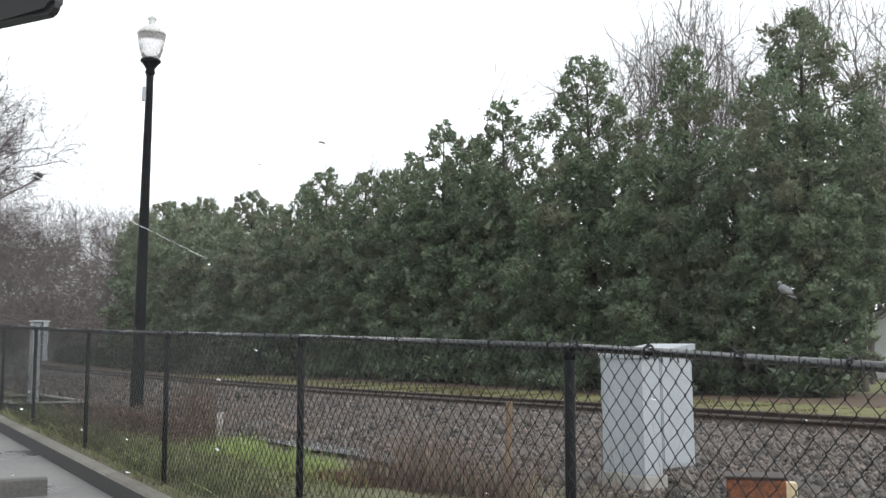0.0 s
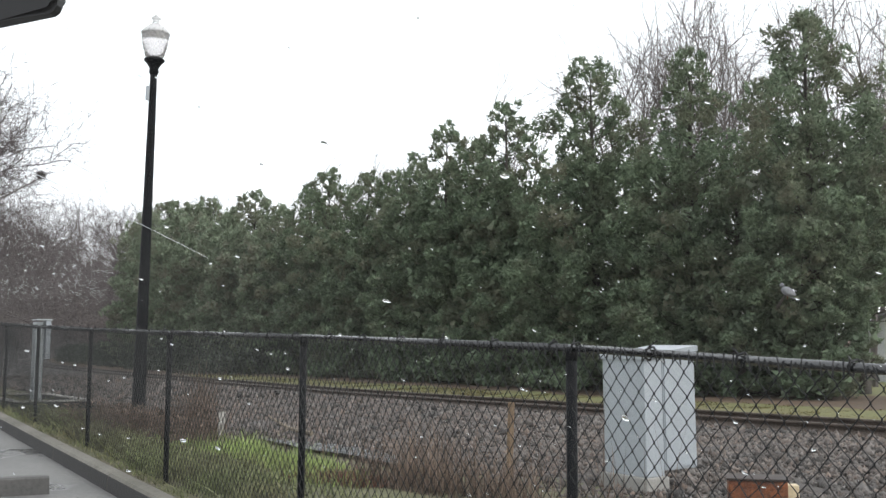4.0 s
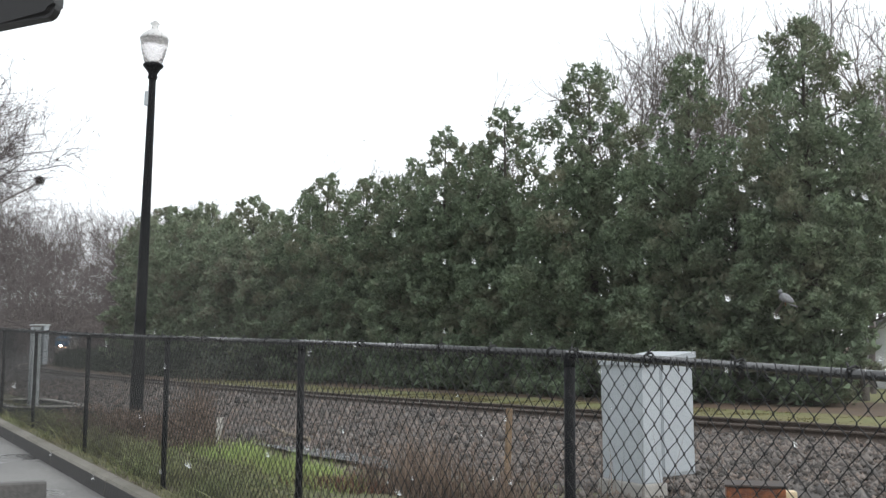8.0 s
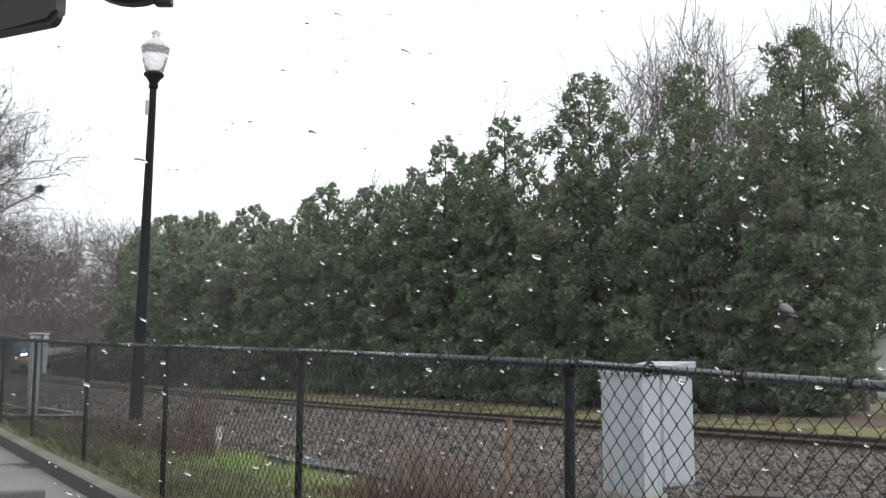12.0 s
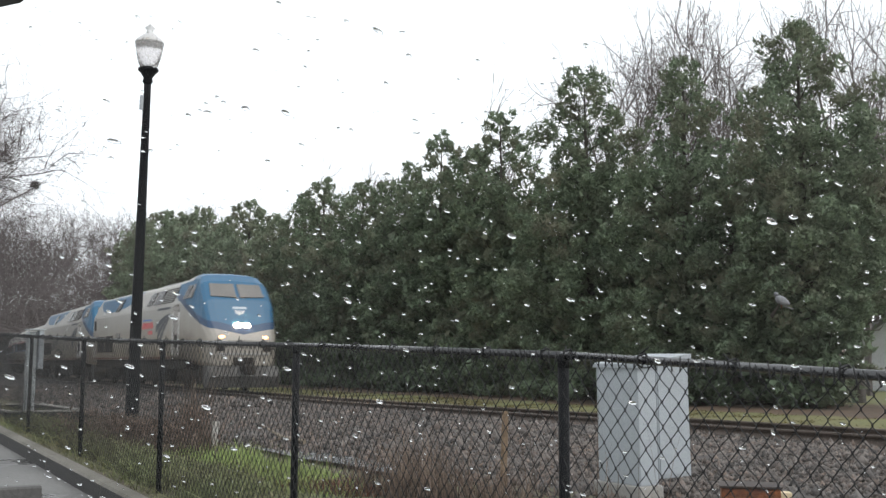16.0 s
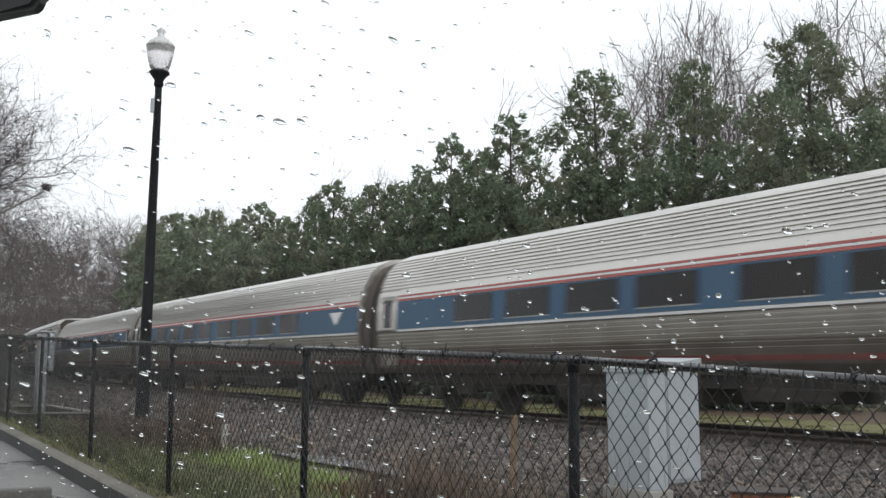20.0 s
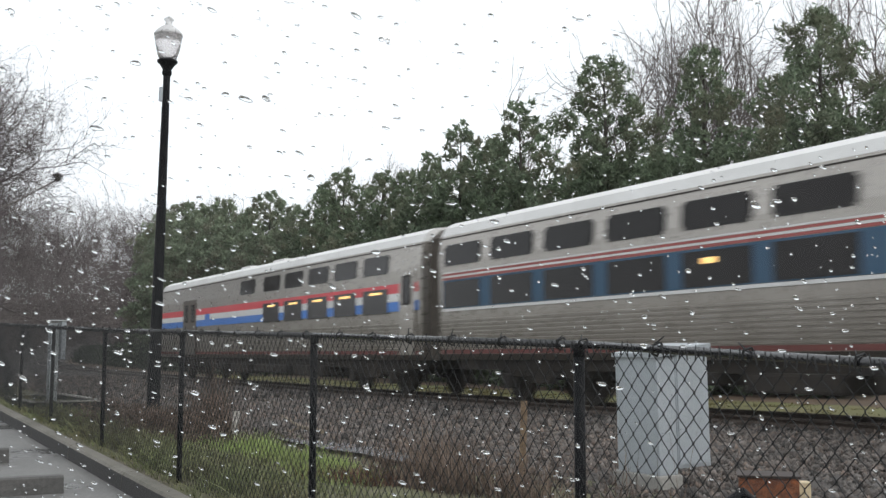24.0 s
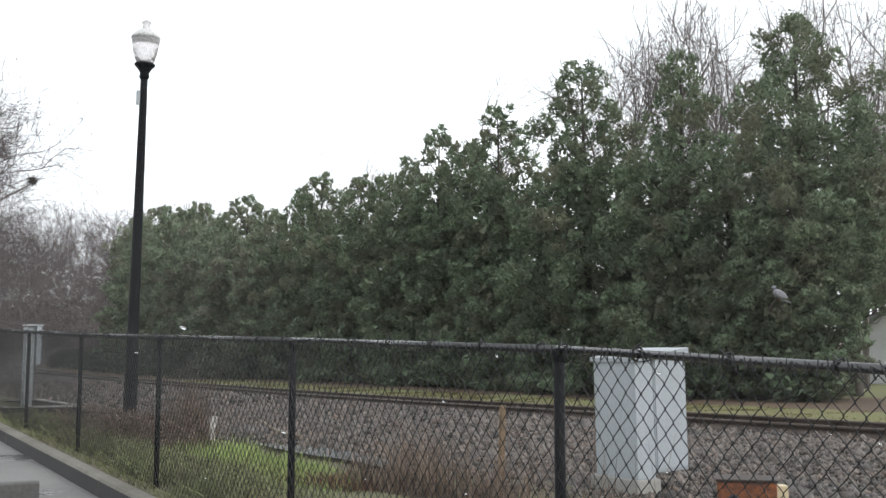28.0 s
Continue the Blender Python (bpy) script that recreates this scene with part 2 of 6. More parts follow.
def tube(bm, a, b, r0, r1=None, seg=10, cap=True):
    a, b = Vector(a), Vector(b)
    d = b - a
    m = Matrix.Translation((a + b) / 2) @ d.to_track_quat("Z", "Y").to_matrix().to_4x4()
    bmesh.ops.create_cone(bm, cap_ends=cap, segments=seg, radius1=r0, radius2=r0 if r1 is None else r1, depth=d.length, matrix=m)
    return bm


def lathe(bm, prof, seg=20, m=None):
    """A turned solid from (radius, height) pairs."""
    rings = []
    for r, z in prof:
        ring = []
        for i in range(seg):
            a = 2 * math.pi * i / seg
            p = Vector((r * math.cos(a), r * math.sin(a), z))
            ring.append(bm.verts.new(m @ p if m else p))
        rings.append(ring)
    for r0, r1 in zip(rings, rings[1:]):
        for i in range(seg):
            bm.faces.new((r0[i], r0[(i + 1) % seg], r1[(i + 1) % seg], r1[i]))
    bm.faces.new(rings[0])
    bm.faces.new(rings[-1])
    return bm


def prism(bm, pts, a0, a1, axis="Y", mi=0):
    """Extrudes a closed outline; for axis Y the outline is (x, z), for X it is (y, z), for Z it is (x, y)."""
    def at(p, a):
        return (p[0], a, p[1]) if axis == "Y" else (a, p[0], p[1]) if axis == "X" else (p[0], p[1], a)
    v0 = [bm.verts.new(at(p, a0)) for p in pts]
    v1 = [bm.verts.new(at(p, a1)) for p in pts]
    n = len(pts)
    fs = [bm.faces.new((v0[i], v0[(i + 1) % n], v1[(i + 1) % n], v1[i])) for i in range(n)]
    fs += [bm.faces.new(v0[::-1]), bm.faces.new(v1)]
    for f in fs:
        f.material_index = mi
    return fs


def empty(name, label, category, group="", kind=""):
    return tagged(new(name), label, category, group, kind)


# ================= plan =================
TRACK_X = 14.2      # centre line of the track
BEND_Y, BEND_R = 25.5, 741.0
RAIL_Z = 0.495


def drift(y):
    """How far the track has swung towards +X at y."""
    t = np.clip(np.asarray(y, dtype=float) - BEND_Y, 0, 430)
    over = np.maximum(np.asarray(y, dtype=float) - BEND_Y - 430, 0)
    return BEND_R - np.sqrt(BEND_R ** 2 - t ** 2) + over * 0.667


def lift(y):
    """The line climbs gently into the distance."""
    y = np.minimum(np.asarray(y, dtype=float), 480)
    return 0.005 * np.maximum(y - 28, 0) + 0.00012 * np.maximum(y - 150, 0) ** 2


def on_track(s):
    """The pose on the track s metres along it (s equals y on the straight)."""
    if s <= BEND_Y:
        return Vector((TRACK_X, s, RAIL_Z + float(lift(s)))), 0.0
    a = (s - BEND_Y) / BEND_R
    y = BEND_Y + BEND_R * math.sin(a)
    return Vector((TRACK_X + BEND_R * (1 - math.cos(a)), y, RAIL_Z + float(lift(y)))), -a


def rise(y):
    return 0.03 * np.clip(y, -8, 20)


KX = np.array([2.4, 2.8, 4.5, 5.8, 6.6, 9.0, 11.6, 12.5, 16.4, 17.8, 24.0, 40.0])


def ground_z(x, y):
    x, y = np.asarray(x, dtype=float), np.asarray(y, dtype=float)
    r = rise(y)
    x = x - drift(y) * np.clip((x - 4) / 4, 0, 1)
    k = [r + 0.15, r + 0.15, (r + 0.16) * 0.45 + 0.22 * 0.55, 0 * r + 0.20, 0 * r + 0.22, 0 * r + 0.27, 0 * r + 0.32, 0 * r + 0.335,
         0 * r + 0.33, 0 * r + 0.34, 0 * r + 0.38, 0 * r + 0.45]
    z = np.where(x < KX[0], r - 0.06, k[-1])
    for i in range(len(KX) - 1):
        t = (x - KX[i]) / (KX[i + 1] - KX[i])
        z = np.where((x >= KX[i]) & (x < KX[i + 1]), k[i] + (k[i + 1] - k[i]) * t, z)
    return z + lift(y)


# ================= ground, road, kerb =================
def build_ground():
    gx = np.array([-3000, -400, -80, -20, -6, 0, 1.6, 2.38, 2.4, 2.8, 3.2, 3.7, 4.2, 4.8, 5.3, 5.8, 6.2, 6.6, 7.2, 8, 9, 10, 11, 11.6, 12.5, 13.4, 15.3,
                   16.4, 17, 17.8, 19, 20.5, 22, 24, 28, 34, 45, 90, 400, 3000], dtype=float)
    gy = np.concatenate([[-3000, -400, -80, -30], np.arange(-12, 60, 0.8), np.arange(60, 130, 5), [150, 180, 220, 270, 330, 400, 470, 700, 3000]])
    X, Y = np.meshgrid(gx, gy)
    shift = drift(Y) * np.clip((X - 4) / 4, 0, 1) * (X < 300)
    XX = X + shift
    Z = ground_z(XX, Y)
    rng = np.random.default_rng(3)
    bumpy = ((X > 2.5) & (X < 40) & (Y < 60)) * rng.normal(0, 0.018, X.shape)
    Z = Z + bumpy
    nx, ny = len(gx), len(gy)
    v = np.stack([XX, Y, Z], -1).reshape(-1, 3)
    i = np.arange(nx * ny).reshape(ny, nx)
    f = np.stack([i[:-1, :-1], i[:-1, 1:], i[1:, 1:], i[1:, :-1]], -1).reshape(-1, 4)
    g = mesh_part("ground", v, f, M_SOIL)
    g.data.materials.append(M_BALLAST)
    g.data.materials.append(M_LAWN)
    g.data.materials.append(M_STRAW)
    cx = ((gx[:-1] + gx[1:]) / 2)
    idx = np.tile(np.where((cx > 6.4) & (cx < 17.2), 1, np.where((cx > 20.5) & (cx < 30), 3, np.where(cx > 17.2, 2, 0))), ny - 1)
    cy = np.repeat((gy[:-1] + gy[1:]) / 2, nx - 1)
    idx = np.where((idx == 2) & (cy > 62), 3, idx)
    g.data.polygons.foreach_set("material_index", idx.astype(np.int32))
    tagged(g, "wet soil, stone bed and winter lawn running to the horizon", "ground", kind="structure")
    # road slab
    ys = [-40, -8, 0, 6, 12, 20, 45, 120]
    bm = bmesh.new()
    top = [[bm.verts.new((x, y, float(rise(y)))) for x in (-30, -6, -2, 0.6, 2.285)] for y in ys]
    for r0, r1 in zip(top, top[1:]):
        for k in range(4):
            bm.faces.new((r0[k], r0[k + 1], r1[k + 1], r1[k]))
    tagged(part("road", bm, M_ROAD), "wet pale concrete driveway with puddles", "road", kind="structure")
    # kerb in cast lengths
    kerb = empty("kerb", "weathered concrete kerb edging the driveway", "kerb", kind="structure")
    for k in range(-2, 18):
        y0, y1 = k * 2.4, k * 2.4 + 2.385
        bm = bmesh.new()
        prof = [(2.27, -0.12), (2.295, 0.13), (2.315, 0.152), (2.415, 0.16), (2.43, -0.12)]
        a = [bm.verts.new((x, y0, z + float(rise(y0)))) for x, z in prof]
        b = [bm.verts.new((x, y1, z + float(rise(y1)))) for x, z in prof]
        # only the road-side face gets the darkened colour
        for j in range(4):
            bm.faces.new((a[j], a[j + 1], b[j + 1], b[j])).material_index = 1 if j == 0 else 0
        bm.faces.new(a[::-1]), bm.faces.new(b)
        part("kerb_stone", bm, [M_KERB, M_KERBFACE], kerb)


build_ground()


# ================= fence =================
FENCE_X = 2.56
# posts: distance along the fence and height of the top rail there
POSTS = [(-4.9, 1.09), (-2.1, 1.21), (0.65, 1.345), (3.37, 1.478), (6.01, 1.563), (8.80, 1.643), (11.68, 1.73), (14.7, 1.836), (17.3, 1.93), (20.2, 2.03), (23.1, 2.12)]


def build_fence():
    fence = empty("chain_link_fence", "black chain-link fence with wet top rail along the kerb", "fence")
    foot = [(FENCE_X, y, float(rise(y)) + 0.15, top) for y, top in POSTS]
    for x, y, z, top in foot:
        bm = bmesh.new()
        tube(bm, (x + 0.005, y, z - 0.1), (x + 0.005, y, top - 0.02), 0.022, seg=14)
        part("post", bm, M_BLACK, fence, smooth=True)
        bm = bmesh.new()
        lathe(bm, [(0.0235, -0.05), (0.024, -0.02), (0.021, -0.004), (0.012, 0.004), (0.0, 0.006)], 14, Matrix.Translation((x + 0.005, y, top)))
        part("post_cap", bm, M_BLACK, fence, smooth=True)
    rng = random.Random(5)
    for (x, y, z, top), (x2, y2, z2, top2) in zip(foot, foot[1:]):
        bm = bmesh.new()
        tube(bm, (x, y, top), (x2, y2, top2), 0.0153, seg=12)
        part("top_rail", bm, M_RAILPIPE, fence, smooth=True)
        # woven wire: each wire zigzags from top to bottom, its bends rounded where it hooks its neighbour
        W = 0.039
        n = int((y2 - y) / W)
        rows = 14
        vs, fs = [], []
        ring = [(0.0026 * math.cos(a), 0.0026 * math.sin(a)) for a in (0.5, 2.6, 4.7)]
        for i in range(n):
            yc = y + (i + 0.5) * W
            t = (yc - y) / (y2 - y)
            zb = z + (z2 - z) * t + 0.03
            zt = top + (top2 - top) * t - 0.012
            H = (zt - zb) / rows
            base = len(vs)
            k = 0
            for j in range(rows * 2 + 1):
                sgn = 1 if (j + i) % 2 else -1
                off = W * 0.5 * sgn * 1.05
                dx = 0.0028 * sgn
                slack = 0.004 * math.sin(yc * 5.3 + j * 0.9) + 0.003 * math.sin(yc * 13.0 - j * 1.7)
                bend = 0.014 * math.sin(yc * 1.7) * math.sin(j * 0.2)
                for half in (-0.05, 0.05):
                    zz = zb + (j * 0.5 + half) * H
                    for u, w in ring:
                        vs.append((FENCE_X - 0.026 + dx + u + bend, yc + off + slack + w, zz))
                    k += 1
            for j in range(k - 1):
                for q in range(3):
                    a, b = base + j * 3 + q, base + j * 3 + (q + 1) % 3
                    fs.append((a, b, b + 3, a + 3))
        tagged(mesh_part("wire_mesh", vs, fs, M_WIRE, fence), kind="stuff")
        # twisted wire ends and ties on the rail
        bm = bmesh.new()
        for i in range(0, n, 1):
            yc = y + (i + 0.5) * W
            zt = top + (top2 - top) * (yc - y) / (y2 - y)
            if i % 11 == 2:
                for q in range(5):
                    a0, a1 = q * 1.25, (q + 1) * 1.25
                    tube(bm, (FENCE_X + 0.025 * math.cos(a0), yc + q * 0.006, zt + 0.025 * math.sin(a0)),
                         (FENCE_X + 0.025 * math.cos(a1), yc + q * 0.006 + 0.006, zt + 0.025 * math.sin(a1)), 0.0042, seg=5, cap=False)
                tube(bm, (FENCE_X - 0.005, yc + 0.02, zt + 0.02), (FENCE_X + 0.002, yc + rng.uniform(-0.03, 0.06), zt + rng.uniform(0.03, 0.055)), 0.004, 0.002, seg=5)
            else:
                tube(bm, (FENCE_X - 0.026, yc - 0.01, zt - 0.03), (FENCE_X - 0.02, yc + rng.uniform(-0.015, 0.02), zt + rng.uniform(0.008, 0.026)), 0.0033, 0.002, seg=5)
        tagged(part("wire_tie", bm, M_WIRE, fence), kind="stuff")


build_fence()


# ================= track =================
def build_track():
    track = empty("railway_track", "single railway track of rusty rails on crushed stone", "railway", kind="structure")
    prof = [(-0.07, 0.0), (-0.07, 0.012), (-0.012, 0.035), (-0.012, 0.115), (-0.036, 0.13), (-0.036, 0.168), (0.036, 0.168), (0.036, 0.13), (0.012, 0.115), (0.012, 0.035), (0.07, 0.012), (0.07, 0.0)]
    ss = list(np.arange(-60, 60, 6)) + list(np.arange(60, 560, 10))
    for side in (-0.75, 0.75):
        vs, fs = [], []
        for s in ss:
            p, a = on_track(s)
            for x, z in prof:
                vs.append((p.x + (side + x) * math.cos(a), p.y + (side + x) * math.sin(a), p.z - 0.168 + z))
        n = len(prof)
        for k in range(len(ss) - 1):
            for j in range(n):
                a, b = k * n + j, k * n + (j + 1) % n
                fs.append((a, b, b + n, a + n))
        mesh_part("rail", vs, fs, M_STEEL, track)
    bm = bmesh.new()
    box(bm, -1.3, 1.3, -0.115, 0.115, -0.2, 0.0, 0.012)
    first = part("sleeper", bm, M_TIE, track)
    s, k = -8.0, 0
    rng = random.Random(2)
    while s < 110:
        p, a = on_track(s)
        o = first if k == 0 else first.copy()
        if k:
            scene.collection.objects.link(o)
        o.matrix_basis = pose(p.x + rng.uniform(-0.04, 0.04), p.y, p.z - 0.16 + rng.uniform(-0.012, 0.004), 0, 0, math.degrees(a) + rng.uniform(-1, 1))
        s += 0.53
        k += 1


build_track()


# ================= trees =================
def scatter(centres, per, spread, size, rng, slim=0.4, lift=0.0):
    """Small three-cornered leaves round each centre."""
    c = np.repeat(np.asarray(centres), per, axis=0)
    n = len(c)
    c = c + rng.normal(0, 1, (n, 3)) * np.asarray(spread)
    d = rng.normal(0, 1, (n, 3))
    d[:, 2] += lift
    d /= np.linalg.norm(d, axis=1)[:, None]
    e = np.cross(d, rng.normal(0, 1, (n, 3)))
    e /= np.linalg.norm(e, axis=1)[:, None] + 1e-9
    L = size * rng.uniform(0.6, 1.4, (n, 1))
    v = np.stack([c - e * L * slim, c + e * L * slim, c + d * L * 1.6], 1).reshape(-1, 3)
    return v, np.arange(n * 3).reshape(-1, 3)


def limbs_mesh(segs, sides=4):
    """Tapered tubes for a list of (from, to, radius, radius)."""
    a = np.array([s[0] for s in segs], dtype=float)
    b = np.array([s[1] for s in segs], dtype=float)
    r0 = np.array([s[2] for s in segs])[:, None]
    r1 = np.array([s[3] for s in segs])[:, None]
    d = b - a
    d /= np.linalg.norm(d, axis=1)[:, None] + 1e-9
    ref = np.where(np.abs(d[:, 2:3]) > 0.9, [[1.0, 0, 0]], [[0, 0, 1.0]])
    u = np.cross(d, ref)
    u /= np.linalg.norm(u, axis=1)[:, None] + 1e-9
    w = np.cross(d, u)
    rings = []
    for k in range(sides):
        t = 2 * math.pi * k / sides
        o = u * math.cos(t) + w * math.sin(t)
        rings += [a + o * r0, b + o * r1]
    v = np.stack(rings, 1).reshape(-1, 3)
    base = (np.arange(len(a)) * sides * 2)[:, None]
    f = []
    for k in range(sides):
        k2 = (k + 1) % sides
        f.append(base + np.array([[2 * k, 2 * k2, 2 * k2 + 1, 2 * k + 1]]))
    return v, np.concatenate(f, 0)


def evergreen(x, y, h, rad, seed, dense=1.0, leaf=0.1, mat=None, skirt=0.25, foot=0.008, point=5.0):
    """A broad-leaved evergreen: upright clumps of leaves on the outside of a pointed, lobed crown."""
    rng = np.random.default_rng(seed)
    tree = empty("evergreen_tree", "tall dark green evergreen in a dense row beside the track", "tree", "evergreen row")
    tree.matrix_world = pose(x, y, float(ground_z(x, y)))
    sway = rng.normal(0, 0.18, 2)
    ph = rng.uniform(0, 6.28, 6)

    def envelope(t, az):
        r = rad * np.minimum((1.02 - t) * h / point, 1.0) ** 0.78 * (1 + skirt * np.maximum(0.6 - t, 0))
        lobes = 0.9 + 0.1 * np.sin(3 * az + ph[0] + 6 * t) + 0.11 * np.sin(5 * az + ph[1] - 13 * t) + 0.11 * np.sin(31 * t + ph[2] + 2 * az)
        return r * lobes

    def stem(t):
        return np.stack([sway[0] * t, sway[1] * t, h * t], -1)

    # boughs, evenly spread over the crown, closer where it is wide
    grid = np.linspace(foot, 0.975, 200)
    wide = np.cumsum(np.minimum((1.02 - grid) * h / point, 1.0) ** 0.5)
    n = int(37 * dense * h * rad / 3)
    t = np.interp((np.arange(n) + rng.uniform(0.1, 0.9, n)) / n * wide[-1], wide, grid)
    az = np.arange(n) * 2.39996 + rng.normal(0, 0.35, n)
    r = envelope(t, az) * rng.uniform(0.5, 1.06, n)
    size = (0.17 + 0.115 * r) * rng.uniform(0.6, 1.4, n)
    c = stem(t) + np.stack([np.cos(az) * r, np.sin(az) * r, r * rng.uniform(-0.12, 0.2, n) + 0.25 * r * (t - 0.4)], -1)
    out = np.stack([np.cos(az), np.sin(az), 0 * t], -1)
    tip = stem(np.full(5, 0.965)) + rng.normal(0, 1, (5, 3)) * np.array([0.22, 0.22, 0.26])
    c, size, t, out = np.concatenate([c, tip]), np.concatenate([size, rng.uniform(0.12, 0.22, 5)]), np.concatenate([t, np.full(5, 1.0)]), np.concatenate([out, np.zeros((5, 3))])
    c[:, 2] = np.clip(c[:, 2], size * 0.5, h)
    # trunk, and a limb to each bough
    k = 8
    segs = [(tuple(stem(i / k * 0.95)), tuple(stem((i + 1) / k * 0.95)), 0.2 * (1 - i / k) + 0.02, 0.2 * (1 - (i + 1) / k) + 0.02) for i in range(k)]
    for i in range(0, n, 2):
        root, bend = stem(max(t[i] - 0.07, 0.01)), rng.normal(0, 0.12, 3) - np.array([0, 0, 0.12])
        knee = root * 0.45 + c[i] * 0.55 + bend
        segs += [(tuple(root), tuple(knee), 0.02, 0.012), (tuple(knee), tuple(c[i]), 0.012, 0.005)]
    v, q = limbs_mesh(segs, 5)
    mesh_part("trunk", v, q, M_BARK, tree)
    # each bough is a flattened mound of leaf tufts, lying like shingles, with ragged single leaves
    per = (18 + 10.0 * (size / leaf) ** 2 * (1.08 - 0.3 * np.clip((t - 0.5) / 0.3, 0, 1))).astype(int)
    own = np.repeat(np.arange(len(c)), per)
    k = len(own)
    d = rng.normal(0, 1, (k, 3)) + out[own] * 0.55 + np.array([0, 0, 0.5])
    d /= np.linalg.norm(d, axis=1)[:, None]
    tuft = rng.normal(0, 1, (len(c), 12, 3)) + np.array([0, 0, 0.4])
    tuft /= np.linalg.norm(tuft, axis=2)[..., None]
    near_tuft = np.max(np.einsum("kd,kjd->kj", d, tuft[own]), axis=1)
    lump = 0.66 + 0.55 * np.exp((near_tuft - 1) * 15)
    flat = (0.62 + 0.45 * t)[own][:, None] * np.array([0, 0, 1.0]) + np.array([1.0, 1.0, 0])
    base = c[own] + d * flat * (size[own] * lump * rng.uniform(0.82, 1.06, k))[:, None]
    nrm = d / (flat ** 2) + rng.normal(0, 0.6, (k, 3))
    nrm /= np.linalg.norm(nrm, axis=1)[:, None]
    w = rng.normal(0, 1, (k, 3)) + out[own] * 0.5
    w -= nrm * np.sum(w * nrm, axis=1)[:, None]
    loose = rng.uniform(0, 1, k) < 0.34
    w = np.where(loose[:, None], d + np.array([0, 0, 0.45]) + rng.normal(0, 0.35, (k, 3)), w)
    w /= np.linalg.norm(w, axis=1)[:, None] + 1e-9
    e = np.cross(nrm, w)
    e /= np.linalg.norm(e, axis=1)[:, None] + 1e-9
    L = leaf * rng.uniform(0.65, 1.35, (k, 1))
    v1 = np.stack([base - e * L * 0.36 - w * L * 0.5, base + e * L * 0.36 - w * L * 0.5, base + w * L], 1).reshape(-1, 3)
    f1 = np.arange(k * 3).reshape(-1, 3)
    # inner growth of the lower crown
    m = int(150 * h * rad / 30)
    ti, ai = rng.uniform(foot, 0.68, m), rng.uniform(0, 2 * math.pi, m)
    ri = envelope(ti, ai) * rng.uniform(0.1, 0.55, m)
    core = stem(ti) + np.stack([np.cos(ai) * ri, np.sin(ai) * ri, 0 * ri], -1)
    v2, f2 = scatter(core, int(24 * dense), (0.34, 0.34, 0.3), leaf * 1.6, rng, 0.5, 0.2)
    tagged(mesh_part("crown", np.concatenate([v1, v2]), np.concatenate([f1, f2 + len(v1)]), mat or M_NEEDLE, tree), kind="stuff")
    return tree


def bare_mesh(h, seed, levels=6, thick=0.014, least=0.0045, wide=1.0, side=0.55):
    """Segments of a leafless tree with crooked, spreading limbs."""
    rng = np.random.default_rng(seed)
    segs = []

    def turned(d, lo, hi):
        u = np.cross(d, rng.normal(0, 1, 3))
        u /= np.linalg.norm(u) + 1e-9
        a = radians(rng.uniform(lo, hi))
        e = d * math.cos(a) + u * math.sin(a)
        e[2] += 0.05
        return e / np.linalg.norm(e)

    def grow(p, d, length, r, lev):
        steps = 4 if lev > 2 else 3 if lev == 2 else 2 if lev == 1 else 1
        bow = rng.normal(0, 0.09, 3)
        for i in range(steps):
            q = p + d * (length / steps)
            segs.append((p, q, r * (1 - 0.3 * i / steps), r * (1 - 0.3 * (i + 1) / steps), lev))
            p = q
            d = d + bow + rng.normal(0, 0.15, 3)
            d[2] += 0.025
            d /= np.linalg.norm(d)
            if 0 < lev < levels and i < steps - 1 and rng.uniform() < side:
                grow(p, turned(d, 35, 70), length * rng.uniform(0.45, 0.7), r * 0.5, lev - 1)
        if lev > 0:
            grow(p, turned(d, 8, 28), length * rng.uniform(0.68, 0.85), r * 0.7, lev - 1)
            for _ in range(1 if rng.uniform() < 0.65 else 2):
                grow(p, turned(d, 25, 55), length * rng.uniform(0.58, 0.8), r * 0.6, lev - 1)
    grow(np.zeros(3), np.array([0, 0, 1.0]), h * 0.3, h * thick, levels)
    z = float(np.percentile([q[1][2] for q in segs], 99.5))
    k = np.array([h / z * wide, h / z * wide, h / z])
    tips = np.array([q[1] * k for q in segs if q[4] == 0])
    segs = [(q[0] * k, q[1] * k, max(q[2], least), max(q[3], least * 0.8)) for q in segs]
    v, f = limbs_mesh(segs, 3)
    return v, f, tips


BARE = {}


def bare_tree(x, y, h, seed, far=False, turn=0.0, levels=6):
    key = (seed, far, levels)
    z0 = float(ground_z(x, y))
    if key not in BARE:
        v, f, tips = bare_mesh(12.0, seed, levels, thick=0.0082, least=0.0075 if far else 0.0036, wide=1.05 if far else 0.72, side=0.5 if levels > 5 else 0.6)
        t = empty("bare_tree", "leafless deciduous tree with fine grey twigs" if not far else "hazy leafless tree in the distant wood", "tree", "bare trees")
        mesh_part("trunk", v, f, M_TWIGFAR if far else M_TWIG, t)
        tv, tf = scatter(tips, 8 if levels < 6 else 6 if far else 4, (0.2, 0.2, 0.2), 0.26, np.random.default_rng(seed), 0.018 if far else 0.008, 0.6)
        tagged(mesh_part("twig", tv, tf, M_TWIGFAR if far else M_TWIG, t), kind="stuff")
        BARE[key] = t
        t.matrix_basis = pose(x, y, z0 - 0.1, 0, 0, turn) @ Matrix.Scale(h / 12, 4)
        return t
    t = copy_thing(BARE[key], pose(x, y, z0 - 0.1, 0, 0, turn))
    t.scale = (h / 12,) * 3
    return t


